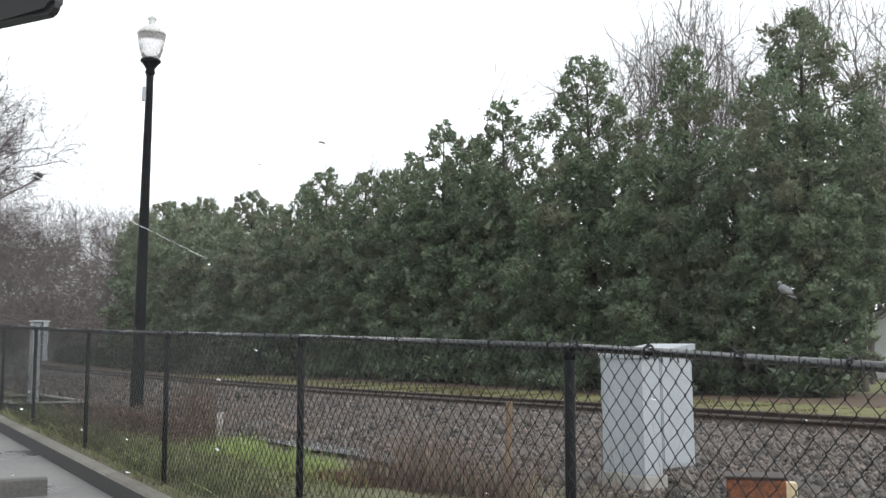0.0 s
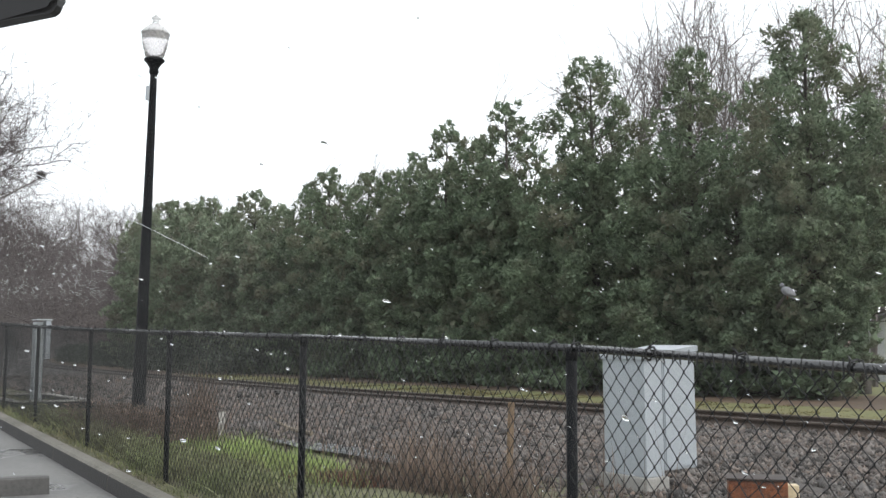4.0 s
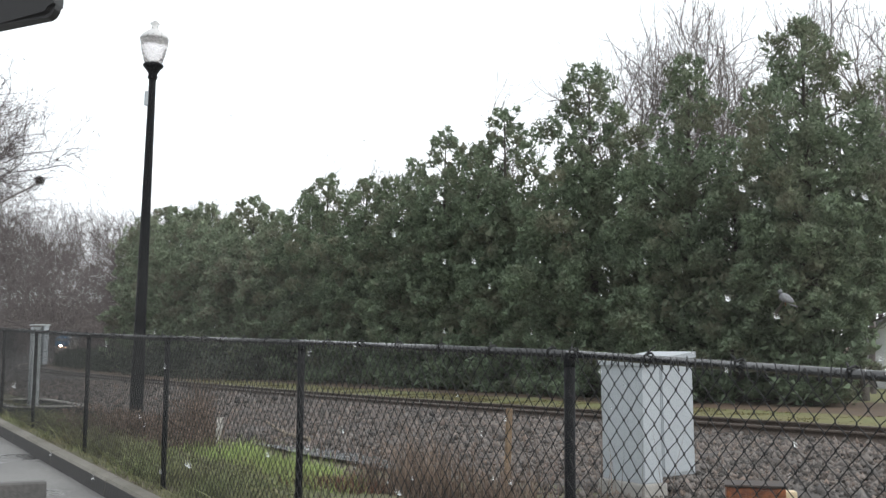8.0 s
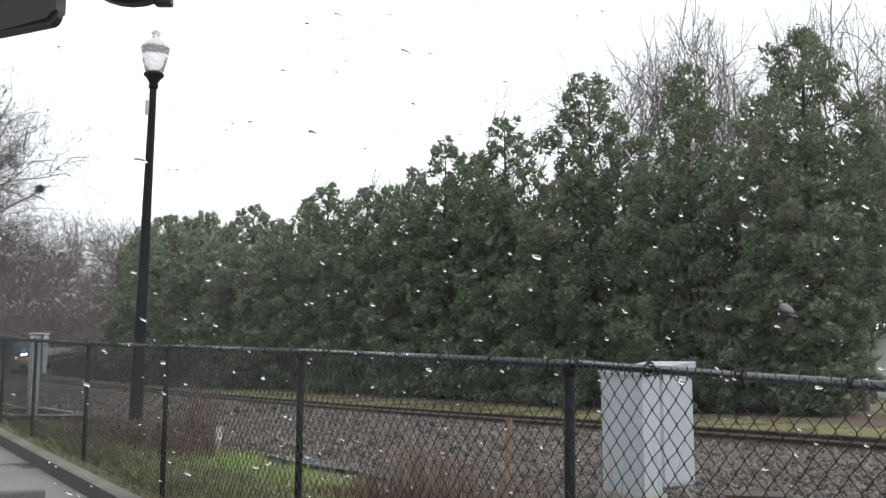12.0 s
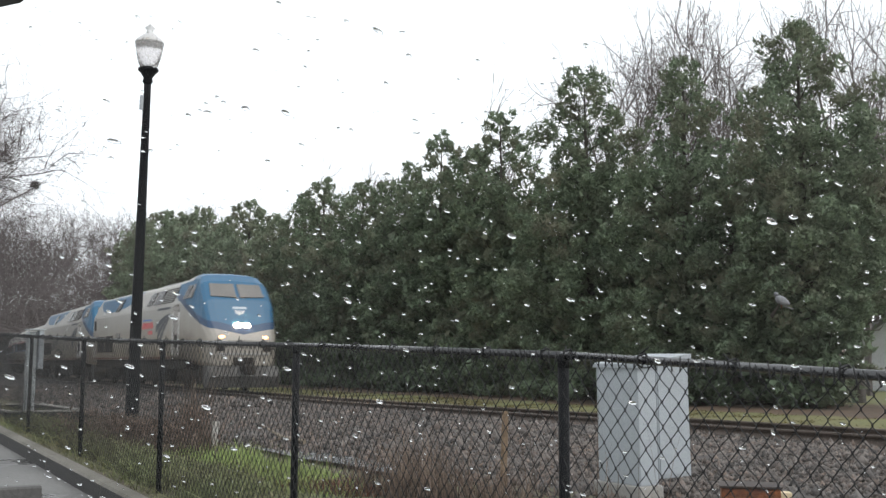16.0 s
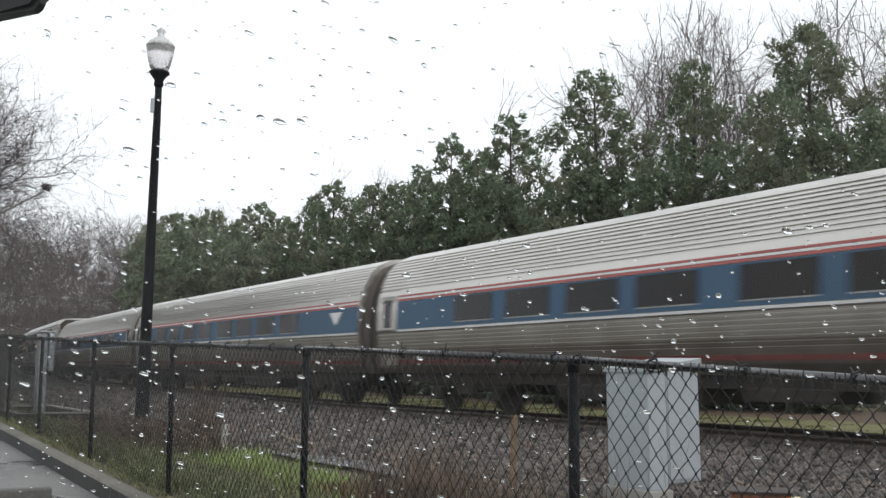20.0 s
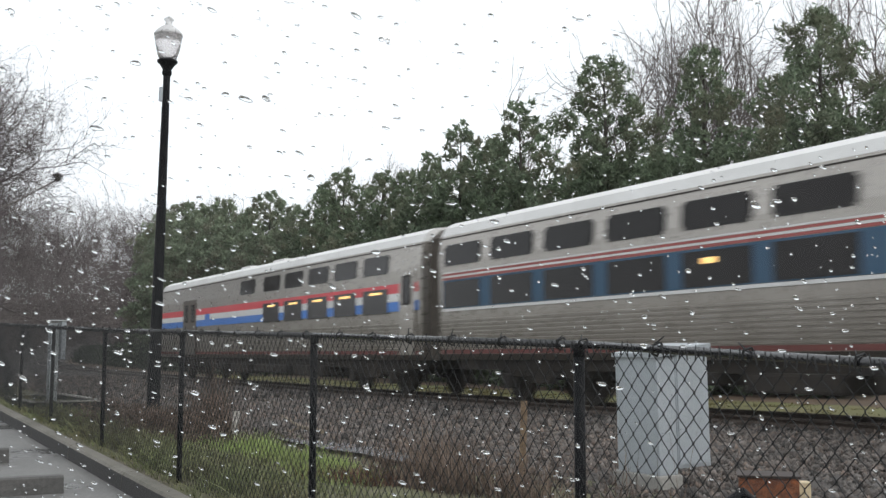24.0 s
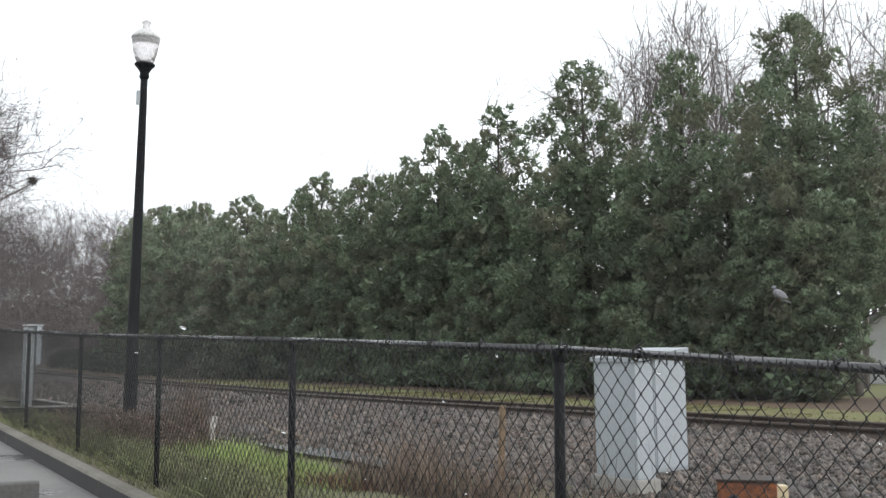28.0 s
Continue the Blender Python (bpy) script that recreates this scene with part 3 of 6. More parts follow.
# row of evergreens: distance along the track, offset, height, radius
ROW = [
    (23.0, 29.2, 8.2, 2.2),
    (20.6, 24.3, 11.2, 2.8),
    (23.4, 26.0, 7.6, 2.2),
    (23.6, 24.4, 6.4, 2.5),
    (25.3, 23.9, 11.2, 2.2),
    (28.4, 24.8, 7.2, 2.2),
    (30.0, 24.0, 12.1, 2.6),
    (33.4, 24.7, 8.4, 2.0),
    (35.6, 24.0, 11.6, 1.8),
    (38.5, 24.4, 10.7, 2.1),
    (41.0, 24.0, 11.5, 2.0),
    (43.9, 24.3, 10.3, 2.2),
    (46.6, 24.6, 10.4, 2.2),
    (49.2, 24.0, 10.6, 2.3),
    (54.0, 24.0, 11.4, 2.3),
    (58.9, 24.3, 11.0, 2.4),
    (62.3, 24, 10.4, 2.6),
    (67.7, 24, 12.0, 2.9),
    (73.1, 24, 11.3, 2.8),
    (78.8, 24, 13.0, 3.0),
    (85.0, 24, 13.4, 3.0),
    (94.4, 24, 14.8, 3.3),
    (103.8, 24, 14.4, 3.4),
]
for i, (y, x, h, r) in enumerate(ROW):
    near = y < 34
    # trees beyond 62 m take the hazed leaf colour
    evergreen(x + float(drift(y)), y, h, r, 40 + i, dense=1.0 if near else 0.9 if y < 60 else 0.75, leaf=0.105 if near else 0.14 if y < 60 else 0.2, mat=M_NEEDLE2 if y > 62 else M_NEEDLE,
              skirt=-1.0 if i == 1 else -0.3 if i < 3 else 0.3, foot=0.35 if i == 0 else 0.03 if i == 1 else 0.008, point=5.8 if near else 3.8)

# leafless trees behind the evergreens: distance, offset, height, shape
BEHIND = [
    (47.1, 34, 16.0, 7),
    (44.1, 35.3, 17.8, 39),
    (41.4, 37.2, 18.8, 1),
    (36.4, 34, 16.9, 39),
    (35.8, 36, 17.2, 7),
    (31.8, 34.5, 17.7, 1),
    (27.8, 36, 17.4, 7),
    (33.0, 41.5, 18.6, 39),
    (34.2, 44.6, 19.0, 7),
    (29.6, 38.2, 17.6, 1),
    (61.5, 33, 14.6, 1),
    (65.9, 32, 14.4, 7),
    (71.3, 32, 14.6, 39),
]
# leafless trees at the edge of the far wood
EDGE = [
    (60.0, 3.6, 18.2, 6),
    (66.0, 4.2, 17.6, 5),
    (63.0, 4.6, 15.6, 4),
    (57.0, 2.8, 16.5, 7),
    (61.5, 5.2, 12.5, 5),
    (71.6, 5.0, 21.5, 4),
    (81.7, 4.9, 19.8, 7),
    (90.9, 5.6, 18.2, 4),
    (101.2, 6.4, 18.1, 4),
    (116.8, 8.0, 18.3, 7),
    (126.6, 13.0, 18.9, 6),
    (157.2, 18.8, 22.5, 4),
    (149.9, 17.3, 24.2, 5),
    (140.6, 15.4, 25.5, 6),
]
for i, (y, x, h, seed) in enumerate(BEHIND):
    bare_tree(x, y, h, seed, False, turn=i * 67.0)
for i, (y, x, h, seed) in enumerate(EDGE):
    bare_tree(x, y, h, seed, True, turn=i * 67.0 + 40)
# the wood behind the bend, and the farthest ranks of it
grove = random.Random(4)
for i in range(21):
    y = grove.uniform(108, 214)
    bare_tree(y * (grove.uniform(0.25, 0.3) + (0.05 if y > 170 else 0.0)), y, y * grove.uniform(0.136, 0.158), 4 + i % 4, True, turn=i * 67.0, levels=5)
for i in range(9):
    y = grove.uniform(316, 362)
    bare_tree(y * (0.152 + 0.0075 * i), y, y * grove.uniform(0.12, 0.13), 4 + i % 4, True, turn=i * 67.0, levels=5)


# ================= street lamp =================
def build_lamp():
    lamp = empty("street_lamp", "black street lamp with a clear acorn globe and white cap", "street lamp")
    x, y = 3.985, 15.1
    z = float(ground_z(x, y))
    lamp.matrix_world = pose(x, y, z + 0.085, 0.0, 0.75, 0)
    M_GLOBE = material("frosted_globe", (0.86, 0.83, 0.83), 0.25, var=0.06, scale=3)
    M_LAMPCAP = material("white_glass_cap", (0.9, 0.9, 0.9), 0.3, var=0.04)
    M_LAMPCAP.node_tree.nodes["Principled BSDF"].inputs["Transmission Weight"].default_value = 0.5
    nb = M_GLOBE.node_tree.nodes["Principled BSDF"]
    nb.inputs["Transmission Weight"].default_value = 0.85
    bm = bmesh.new()
    lathe(bm, [(0.14, -0.25), (0.14, 0.02), (0.095, 0.1), (0.09, 0.9), (0.082, 1.0), (0.052, 4.7), (0.05, 4.95)], 20)
    part("pole", bm, M_BLACK, lamp, smooth=True)
    bm = bmesh.new()
    lathe(bm, [(0.05, 4.93), (0.075, 4.97), (0.06, 5.02), (0.11, 5.1), (0.145, 5.13), (0.145, 5.16), (0.10, 5.18)], 20)
    part("collar", bm, M_BLACK, lamp, smooth=True)
    bm = bmesh.new()
    lathe(bm, [(0.10, 5.17), (0.135, 5.21), (0.17, 5.33), (0.195, 5.47), (0.2, 5.53), (0.19, 5.54)], 24)
    part("globe", bm, M_GLOBE, lamp, "clear ribbed lamp globe", smooth=True)
    bm = bmesh.new()
    lathe(bm, [(0.205, 5.525), (0.205, 5.55), (0.17, 5.6), (0.1, 5.66), (0.055, 5.68), (0.05, 5.74), (0.075, 5.76), (0.03, 5.81), (0.0, 5.83)], 24)
    part("cap", bm, M_LAMPCAP, lamp, "white domed lamp cap with finial", smooth=True)
    bm = bmesh.new()
    box(bm, -0.1, -0.05, -0.025, 0.025, 4.55, 4.76, 0.01)
    tube(bm, (-0.1, 0, 4.68), (0, 0, 4.7), 0.012)
    part("sensor_box", bm, M_CABINET, lamp, "small grey box on the pole")


build_lamp()


# ================= small lineside things =================
def build_signal_post():
    t = empty("meter_post", "grey galvanised post with a small grey meter box", "utility post")
    t.matrix_world = pose(3.08, 17.7, float(ground_z(3.03, 17.7)), 0, 0, 8)
    M_GALV = material("galvanised_steel", (0.42, 0.45, 0.46), 0.5, metal=0.3, var=0.2, scale=3, fine=30)
    bm = bmesh.new()
    box(bm, -0.06, 0.06, -0.09, 0.09, -0.1, 1.34, 0.008)
    part("post", bm, M_GALV, t)
    bm = bmesh.new()
    box(bm, 0.075, 0.152, -0.14, 0.0, 0.76, 1.36, 0.012)
    part("meter_box", bm, M_CABINET, t, "pale grey meter box")
    bm = bmesh.new()
    box(bm, -0.08, 0.17, -0.16, 0.1, 1.36, 1.38, 0.005)
    part("cover_plate", bm, M_GALV, t)
    # low concrete frame round its foot
    fr = empty("concrete_frame", "low pale concrete frame round the utility post", "concrete frame")
    fr.matrix_world = pose(3.2, 17.6, 0.72)
    for n, (x0, x1, y0, y1) in enumerate([(-0.55, 0.62, -0.6, -0.5), (-0.55, 0.62, 2.9, 3.0), (-0.55, -0.45, -0.5, 2.9), (0.52, 0.62, -0.5, 2.9)]):
        bm = bmesh.new()
        box(bm, x0, x1, y0, y1, -0.3, 0.05, 0.008)
        # frame sides share the darkened kerb-face colour; the thin rim on top is pale
        o = part("frame_side", bm, M_KERBFACE, fr)
        bm = bmesh.new()
        box(bm, x0, x1, y0, y1, 0.05, 0.075, 0.008)
        part("rim", bm, M_CONC, o, "pale concrete rim")


def build_cabinet():
    t = empty("equipment_cabinet", "pale grey metal trackside cabinet on a concrete base", "cabinet")
    t.matrix_world = pose(6.69, 7.66, 0.0, 0.6, -1.7, 0)
    bm = bmesh.new()
    box(bm, -0.03, 0.25, -0.03, 0.66, -0.1, 0.36, 0.02)
    part("concrete_base", bm, M_CONC, t, "pale concrete base")
    bm = bmesh.new()
    box(bm, 0.0, 0.218, 0.0, 0.6, 0.36, 1.44, 0.01)
    part("body", bm, M_CABINET, t)
    bm = bmesh.new()
    box(bm, 0.226, 0.63, 0.004, 0.5, 0.41, 1.5, 0.01)
    part("side_housing", bm, M_CABINET, t)
    bm = bmesh.new()
    box(bm, 0.24, 0.615, -0.008, 0.004, 0.44, 1.47, 0.004)
    part("door", bm, M_CABINET, t, "flat cabinet door")
    bm = bmesh.new()
    prism(bm, [(-0.025, 1.44), (0.65, 1.505), (0.65, 1.56), (-0.025, 1.48)], -0.03, 0.62, "Y")
    part("roof", bm, M_CABINET, t, "sloping cabinet roof")
    bm = bmesh.new()
    box(bm, -0.006, 0.004, 0.2, 0.42, 0.95, 1.06, 0.002)
    part("vent_plate", bm, M_CABINET, t)


M_WEATHERED = material("weathered_white_plastic", (0.52, 0.52, 0.5), 0.6, var=0.4, scale=9, fine=40, second=(0.25, 0.23, 0.2))
M_DARKRUST = material("dark_rusty_plate", (0.035, 0.02, 0.014), 0.6, var=0.5, scale=8, fine=45)
M_DRYWOOD = material("grey_dead_wood", (0.24, 0.20, 0.15), 0.9, var=0.3, scale=8, fine=40)


def build_small():
    t = empty("rusty_post", "short square rusty steel post standing in the stones", "steel post")
    t.matrix_world = pose(4.16, 3.94, 0.15, 0, 0, -44)
    bm = bmesh.new()
    box(bm, -0.143, 0.143, -0.12, 0.12, 0, 0.69, 0.012)
    part("shaft", bm, M_RUST, t)
    bm = bmesh.new()
    box(bm, -0.15, 0.15, -0.127, 0.127, 0.69, 0.702, 0.004)
    part("cap_plate", bm, M_DARKRUST, t, "dark pitted steel cap plate")
    t = empty("cut_post", "pale sawn wooden post stub beside a rusty post", "wooden post")
    t.matrix_world = pose(4.36, 3.9, 0.15, 0, 0, -40)
    bm = bmesh.new()
    box(bm, -0.035, 0.035, -0.045, 0.045, 0, 0.655, 0.006)
    part("stub", bm, M_PALE, t)
    t = empty("wooden_stake", "weathered wooden survey stake in the stone bed", "stake")
    x, y = 6.1, 9.05
    t.matrix_world = pose(x, y, float(ground_z(x, y)), 0, 3.0, 20)
    bm = bmesh.new()
    box(bm, -0.034, 0.034, -0.018, 0.018, -0.1, 0.8, 0.004)
    part("stake", bm, M_WOOD, t)
    t = empty("marker_post", "white plastic marker post among dry weeds", "marker post")
    x, y = 4.25, 12.4
    t.matrix_world = pose(x, y, float(ground_z(x, y)), 0, 3, 10)
    bm = bmesh.new()
    box(bm, -0.045, 0.045, -0.012, 0.012, -0.1, 0.42, 0.004)
    part("plate", bm, M_WEATHERED, t)
    # dead branch caught in the fence
    t = empty("dead_branch", "dead grey branch caught in the fence wire", "branch")
    bm = bmesh.new()
    tube(bm, (2.6, 5.95, 0.99), (2.62, 6.35, 1.0), 0.014, 0.011, seg=7)
    tube(bm, (2.62, 6.35, 1.0), (2.63, 6.72, 1.055), 0.011, 0.004, seg=7)
    tube(bm, (2.62, 6.3, 1.0), (2.6, 6.5, 0.96), 0.006, 0.003, seg=6)
    part("stem", bm, M_DRYWOOD, t)
    # wheel stops on the pavement
    for k, (x, y, ln) in enumerate([(1.535, 9.7, 0.9), (1.41, 12.0, 0.9)]):
        t = empty("wheel_stop", "weathered concrete wheel stop on wet pavement", "wheel stop", "wheel stops")
        t.matrix_world = pose(x, y, float(rise(y)))
        bm = bmesh.new()
        prism(bm, [(-0.1, -0.01), (0.1, -0.01), (0.08, 0.13), (0.06, 0.145), (-0.06, 0.145), (-0.08, 0.13)], -1.5, 0.28, "X")
        part("block", bm, M_STOP, t)
    # standing water in the ditch
    bm = bmesh.new()
    pts = []
    for i in range(40):
        a = 2 * math.pi * i / 40
        r = 1 + 0.2 * math.sin(3 * a + 1) + 0.12 * math.sin(7 * a)
        pts.append((6.05 + 0.3 * r * math.cos(a), 12.6 + 2.6 * r * math.sin(a)))
    vs = [bm.verts.new((x, y, 0.256)) for x, y in pts]
    bm.faces.new(vs)
    tagged(part("ditch_water", bm, M_WATER), "shallow grey standing water in the ditch", "water", kind="structure")


build_signal_post()
build_cabinet()
build_small()


def build_nest():
    """Dark ball of twigs on a bough of the big bare tree."""
    c = Vector((10.25, 60.00, 11.17))
    rng = np.random.default_rng(8)
    t = empty("leaf_nest", "dark round nest of twigs high in a bare tree", "nest")
    v, f = scatter(np.array([c]), 300, (0.11, 0.11, 0.08), 0.15, rng, 0.1, 0.0)
    tagged(mesh_part("twig_ball", v, f, M_BARK, t), kind="stuff")
    bm = bmesh.new()
    p = [Vector((5.1, 60.0, c.z - 3.2)), Vector((8.3, 60.2, c.z - 1.4)), c + Vector((0, 0, -0.12)), c + Vector((0.3, 0.2, 0.15)), c + Vector((0.6, 0.1, 0.4))]
    for k, r in enumerate((0.075, 0.055, 0.035, 0.02)):
        tube(bm, p[k], p[k + 1], r, r * 0.72, seg=7)
    part("bough", bm, M_TWIG, t)


build_nest()


# ================= train =================
TRAIN_V = 26.78      # metres per second
NOSE_S = 11.78       # where the nose stands at 17 s
TRAIN = []           # (vehicle, distance of its front behind the nose, length)


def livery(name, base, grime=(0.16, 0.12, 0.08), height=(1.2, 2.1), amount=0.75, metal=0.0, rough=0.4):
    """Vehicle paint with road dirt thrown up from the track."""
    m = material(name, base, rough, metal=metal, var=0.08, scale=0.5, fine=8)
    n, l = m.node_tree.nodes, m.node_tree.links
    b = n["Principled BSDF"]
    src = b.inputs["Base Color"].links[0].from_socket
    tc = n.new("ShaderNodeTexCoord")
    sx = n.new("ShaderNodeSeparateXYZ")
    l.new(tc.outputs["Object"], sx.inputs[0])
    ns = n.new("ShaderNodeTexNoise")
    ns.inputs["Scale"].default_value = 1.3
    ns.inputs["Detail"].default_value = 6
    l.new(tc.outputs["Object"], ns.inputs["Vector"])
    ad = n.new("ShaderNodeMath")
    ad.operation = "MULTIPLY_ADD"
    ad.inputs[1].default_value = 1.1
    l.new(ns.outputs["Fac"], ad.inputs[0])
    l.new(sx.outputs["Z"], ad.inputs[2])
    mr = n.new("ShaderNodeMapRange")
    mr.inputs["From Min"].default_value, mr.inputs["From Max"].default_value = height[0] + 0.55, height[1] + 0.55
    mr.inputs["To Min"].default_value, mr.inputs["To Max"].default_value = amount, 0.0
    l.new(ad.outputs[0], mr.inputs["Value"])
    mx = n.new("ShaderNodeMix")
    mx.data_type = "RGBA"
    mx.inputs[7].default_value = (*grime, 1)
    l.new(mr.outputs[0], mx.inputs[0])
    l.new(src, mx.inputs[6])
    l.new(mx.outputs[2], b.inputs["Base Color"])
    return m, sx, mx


def engine_paint():
    """Silver-white sides, blue cab and a blue sweep along the roof edge."""
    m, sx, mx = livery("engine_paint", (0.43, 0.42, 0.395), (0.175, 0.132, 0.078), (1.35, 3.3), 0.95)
    n, l = m.node_tree.nodes, m.node_tree.links
    b = n["Principled BSDF"]
    sc = n.new("ShaderNodeMath")
    sc.operation = "DIVIDE"
    sc.inputs[1].default_value = 21.0
    l.new(sx.outputs["Y"], sc.inputs[0])
    fc = n.new("ShaderNodeFloatCurve")
    pts = fc.mapping.curves[0].points
    edge = [(0.0, 2.3), (0.4, 2.4), (0.8, 2.55), (1.6, 2.84), (2.6, 3.18), (3.4, 3.46), (4.4, 3.7), (4.85, 4.1), (5.3, 4.42), (10.6, 4.42), (11.6, 4.14), (13.0, 3.8), (14.6, 3.64), (17.5, 3.62), (19.0, 3.78), (20.0, 4.12), (20.4, 4.42), (21.0, 4.42)]
    for i, (y, z) in enumerate(edge):
        if i < 2:
            pts[i].location = (y / 21, z / 5)
        else:
            pts.new(y / 21, z / 5)
    for p in pts:
        p.handle_type = "AUTO"
    fc.mapping.update()
    l.new(sc.outputs[0], fc.inputs["Value"])
    ml = n.new("ShaderNodeMath")
    ml.operation = "MULTIPLY"
    ml.inputs[1].default_value = 5.0
    l.new(fc.outputs[0], ml.inputs[0])
    # the blue dips to a point in the middle of the nose
    ab, dip, low, vee = (n.new("ShaderNodeMath") for _ in range(4))
    ab.operation, dip.operation, low.operation, vee.operation = "ABSOLUTE", "SUBTRACT", "MAXIMUM", "MULTIPLY_ADD"
    dip.inputs[0].default_value, low.inputs[1].default_value, vee.inputs[1].default_value = 1.0, 0.0, 0.17
    l.new(sx.outputs["X"], ab.inputs[0])
    l.new(ab.outputs[0], dip.inputs[1])
    l.new(dip.outputs[0], low.inputs[0])
    l.new(low.outputs[0], vee.inputs[0])
    l.new(sx.outputs["Z"], vee.inputs[2])
    gt = n.new("ShaderNodeMath")
    gt.operation = "GREATER_THAN"
    l.new(vee.outputs[0], gt.inputs[0])
    l.new(ml.outputs[0], gt.inputs[1])
    # the roof itself stays silver
    lt = n.new("ShaderNodeMath")
    lt.operation = "LESS_THAN"
    lt.inputs[1].default_value = 4.33
    l.new(sx.outputs["Z"], lt.inputs[0])
    fr = n.new("ShaderNodeMath")
    fr.operation = "LESS_THAN"
    fr.inputs[1].default_value = 2.9
    l.new(sx.outputs["Y"], fr.inputs[0])
    orr = n.new("ShaderNodeMath")
    orr.operation = "MAXIMUM"
    l.new(lt.outputs[0], orr.inputs[0])
    l.new(fr.outputs[0], orr.inputs[1])
    an = n.new("ShaderNodeMath")
    an.operation = "MULTIPLY"
    l.new(gt.outputs[0], an.inputs[0])
    l.new(orr.outputs[0], an.inputs[1])
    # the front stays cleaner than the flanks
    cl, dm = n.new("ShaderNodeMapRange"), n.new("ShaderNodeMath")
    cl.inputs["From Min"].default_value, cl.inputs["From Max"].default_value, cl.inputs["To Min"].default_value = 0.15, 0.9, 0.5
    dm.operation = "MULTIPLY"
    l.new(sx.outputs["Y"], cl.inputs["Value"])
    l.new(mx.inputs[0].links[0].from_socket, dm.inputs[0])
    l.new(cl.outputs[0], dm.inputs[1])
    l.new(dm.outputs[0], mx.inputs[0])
    bl = n.new("ShaderNodeMix")
    bl.data_type = "RGBA"
    bl.inputs[7].default_value = (0.016, 0.104, 0.205, 1)
    l.new(an.outputs[0], bl.inputs[0])
    l.new(mx.outputs[2], bl.inputs[6])
    # brown spray thrown up behind the leading bogie
    co = n.new("ShaderNodeVectorMath")
    co.operation = "MULTIPLY_ADD"
    co.inputs[1].default_value = (0.0, 0.42, 0.95)
    co.inputs[2].default_value = (0.0, -1.15, -1.0)
    cxyz = n.new("ShaderNodeTexCoord")
    l.new(cxyz.outputs["Object"], co.inputs[0])
    ln = n.new("ShaderNodeVectorMath")
    ln.operation = "LENGTH"
    l.new(co.outputs[0], ln.inputs[0])
    nz = n.new("ShaderNodeTexNoise")
    nz.inputs["Scale"].default_value = 2.2
    nz.inputs["Detail"].default_value = 6
    l.new(cxyz.outputs["Object"], nz.inputs["Vector"])
    sm = n.new("ShaderNodeMath")
    sm.operation = "MULTIPLY_ADD"
    sm.inputs[1].default_value = 0.7
    l.new(nz.outputs["Fac"], sm.inputs[0])
    l.new(ln.outputs["Value"], sm.inputs[2])
    sp = n.new("ShaderNodeMapRange")
    sp.inputs["From Min"].default_value, sp.inputs["From Max"].default_value = 0.92, 1.62
    sp.inputs["To Min"].default_value, sp.inputs["To Max"].default_value = 0.95, 0.0
    l.new(sm.outputs[0], sp.inputs["Value"])
    mud = n.new("ShaderNodeMix")
    mud.data_type = "RGBA"
    mud.inputs[7].default_value = (0.05, 0.034, 0.02, 1)
    l.new(sp.outputs[0], mud.inputs[0])
    # navy edge along the foot of the blue
    up, be, fw, nv = n.new("ShaderNodeMath"), n.new("ShaderNodeMath"), n.new("ShaderNodeMath"), n.new("ShaderNodeMix")
    up.operation, be.operation, fw.operation, nv.data_type = "ADD", "LESS_THAN", "LESS_THAN", "RGBA"
    up.inputs[1].default_value, fw.inputs[1].default_value = 0.24, 4.4
    l.new(ml.outputs[0], up.inputs[0])
    l.new(vee.outputs[0], be.inputs[0])
    l.new(up.outputs[0], be.inputs[1])
    l.new(sx.outputs["Y"], fw.inputs[0])
    m1, m2 = n.new("ShaderNodeMath"), n.new("ShaderNodeMath")
    m1.operation = m2.operation = "MULTIPLY"
    l.new(be.outputs[0], m1.inputs[0])
    l.new(fw.outputs[0], m1.inputs[1])
    l.new(m1.outputs[0], m2.inputs[0])
    l.new(an.outputs[0], m2.inputs[1])
    nv.inputs[7].default_value = (0.010, 0.045, 0.11, 1)
    l.new(m2.outputs[0], nv.inputs[0])
    l.new(bl.outputs[2], nv.inputs[6])
    l.new(nv.outputs[2], mud.inputs[6])
    l.new(mud.outputs[2], b.inputs["Base Color"])
    return m


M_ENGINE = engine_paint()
M_STAINLESS = livery("fluted_stainless", (0.56, 0.54, 0.505), (0.125, 0.1, 0.076), (0.9, 2.75), 0.85, metal=0.88, rough=0.32)[0]
M_SMOOTHSS = livery("smooth_stainless", (0.385, 0.362, 0.334), (0.12, 0.098, 0.076), (0.9, 2.6), 0.7, metal=0.65, rough=0.3)[0]
M_ROOFW = material("pale_grey_roof", (0.66, 0.66, 0.65), 0.5, var=0.1, scale=0.6, fine=6)
M_TBLUE = material("dark_blue_band", (0.018, 0.078, 0.15), 0.5, var=0.15, scale=0.4)
M_BBLUE = material("bright_blue_band", (0.02, 0.165, 0.56), 0.3, var=0.1, scale=0.4)
M_RED = material("red_band", (0.68, 0.05, 0.07), 0.35, var=0.12, scale=0.5)
M_REDLINE = material("faded_red_line", (0.38, 0.085, 0.075), 0.45, var=0.2, scale=0.7)
M_REDDULL = material("dull_red_line", (0.15, 0.036, 0.03), 0.6, var=0.35, scale=1.0)
M_TWHITE = material("white_band", (0.7, 0.7, 0.69), 0.35, var=0.08)
M_NUMBER = material("grey_number_paint", (0.2, 0.19, 0.18), 0.5, var=0.2)
M_LOGO = material("dark_blue_grey_marking", (0.05, 0.06, 0.075), 0.4, var=0.15)
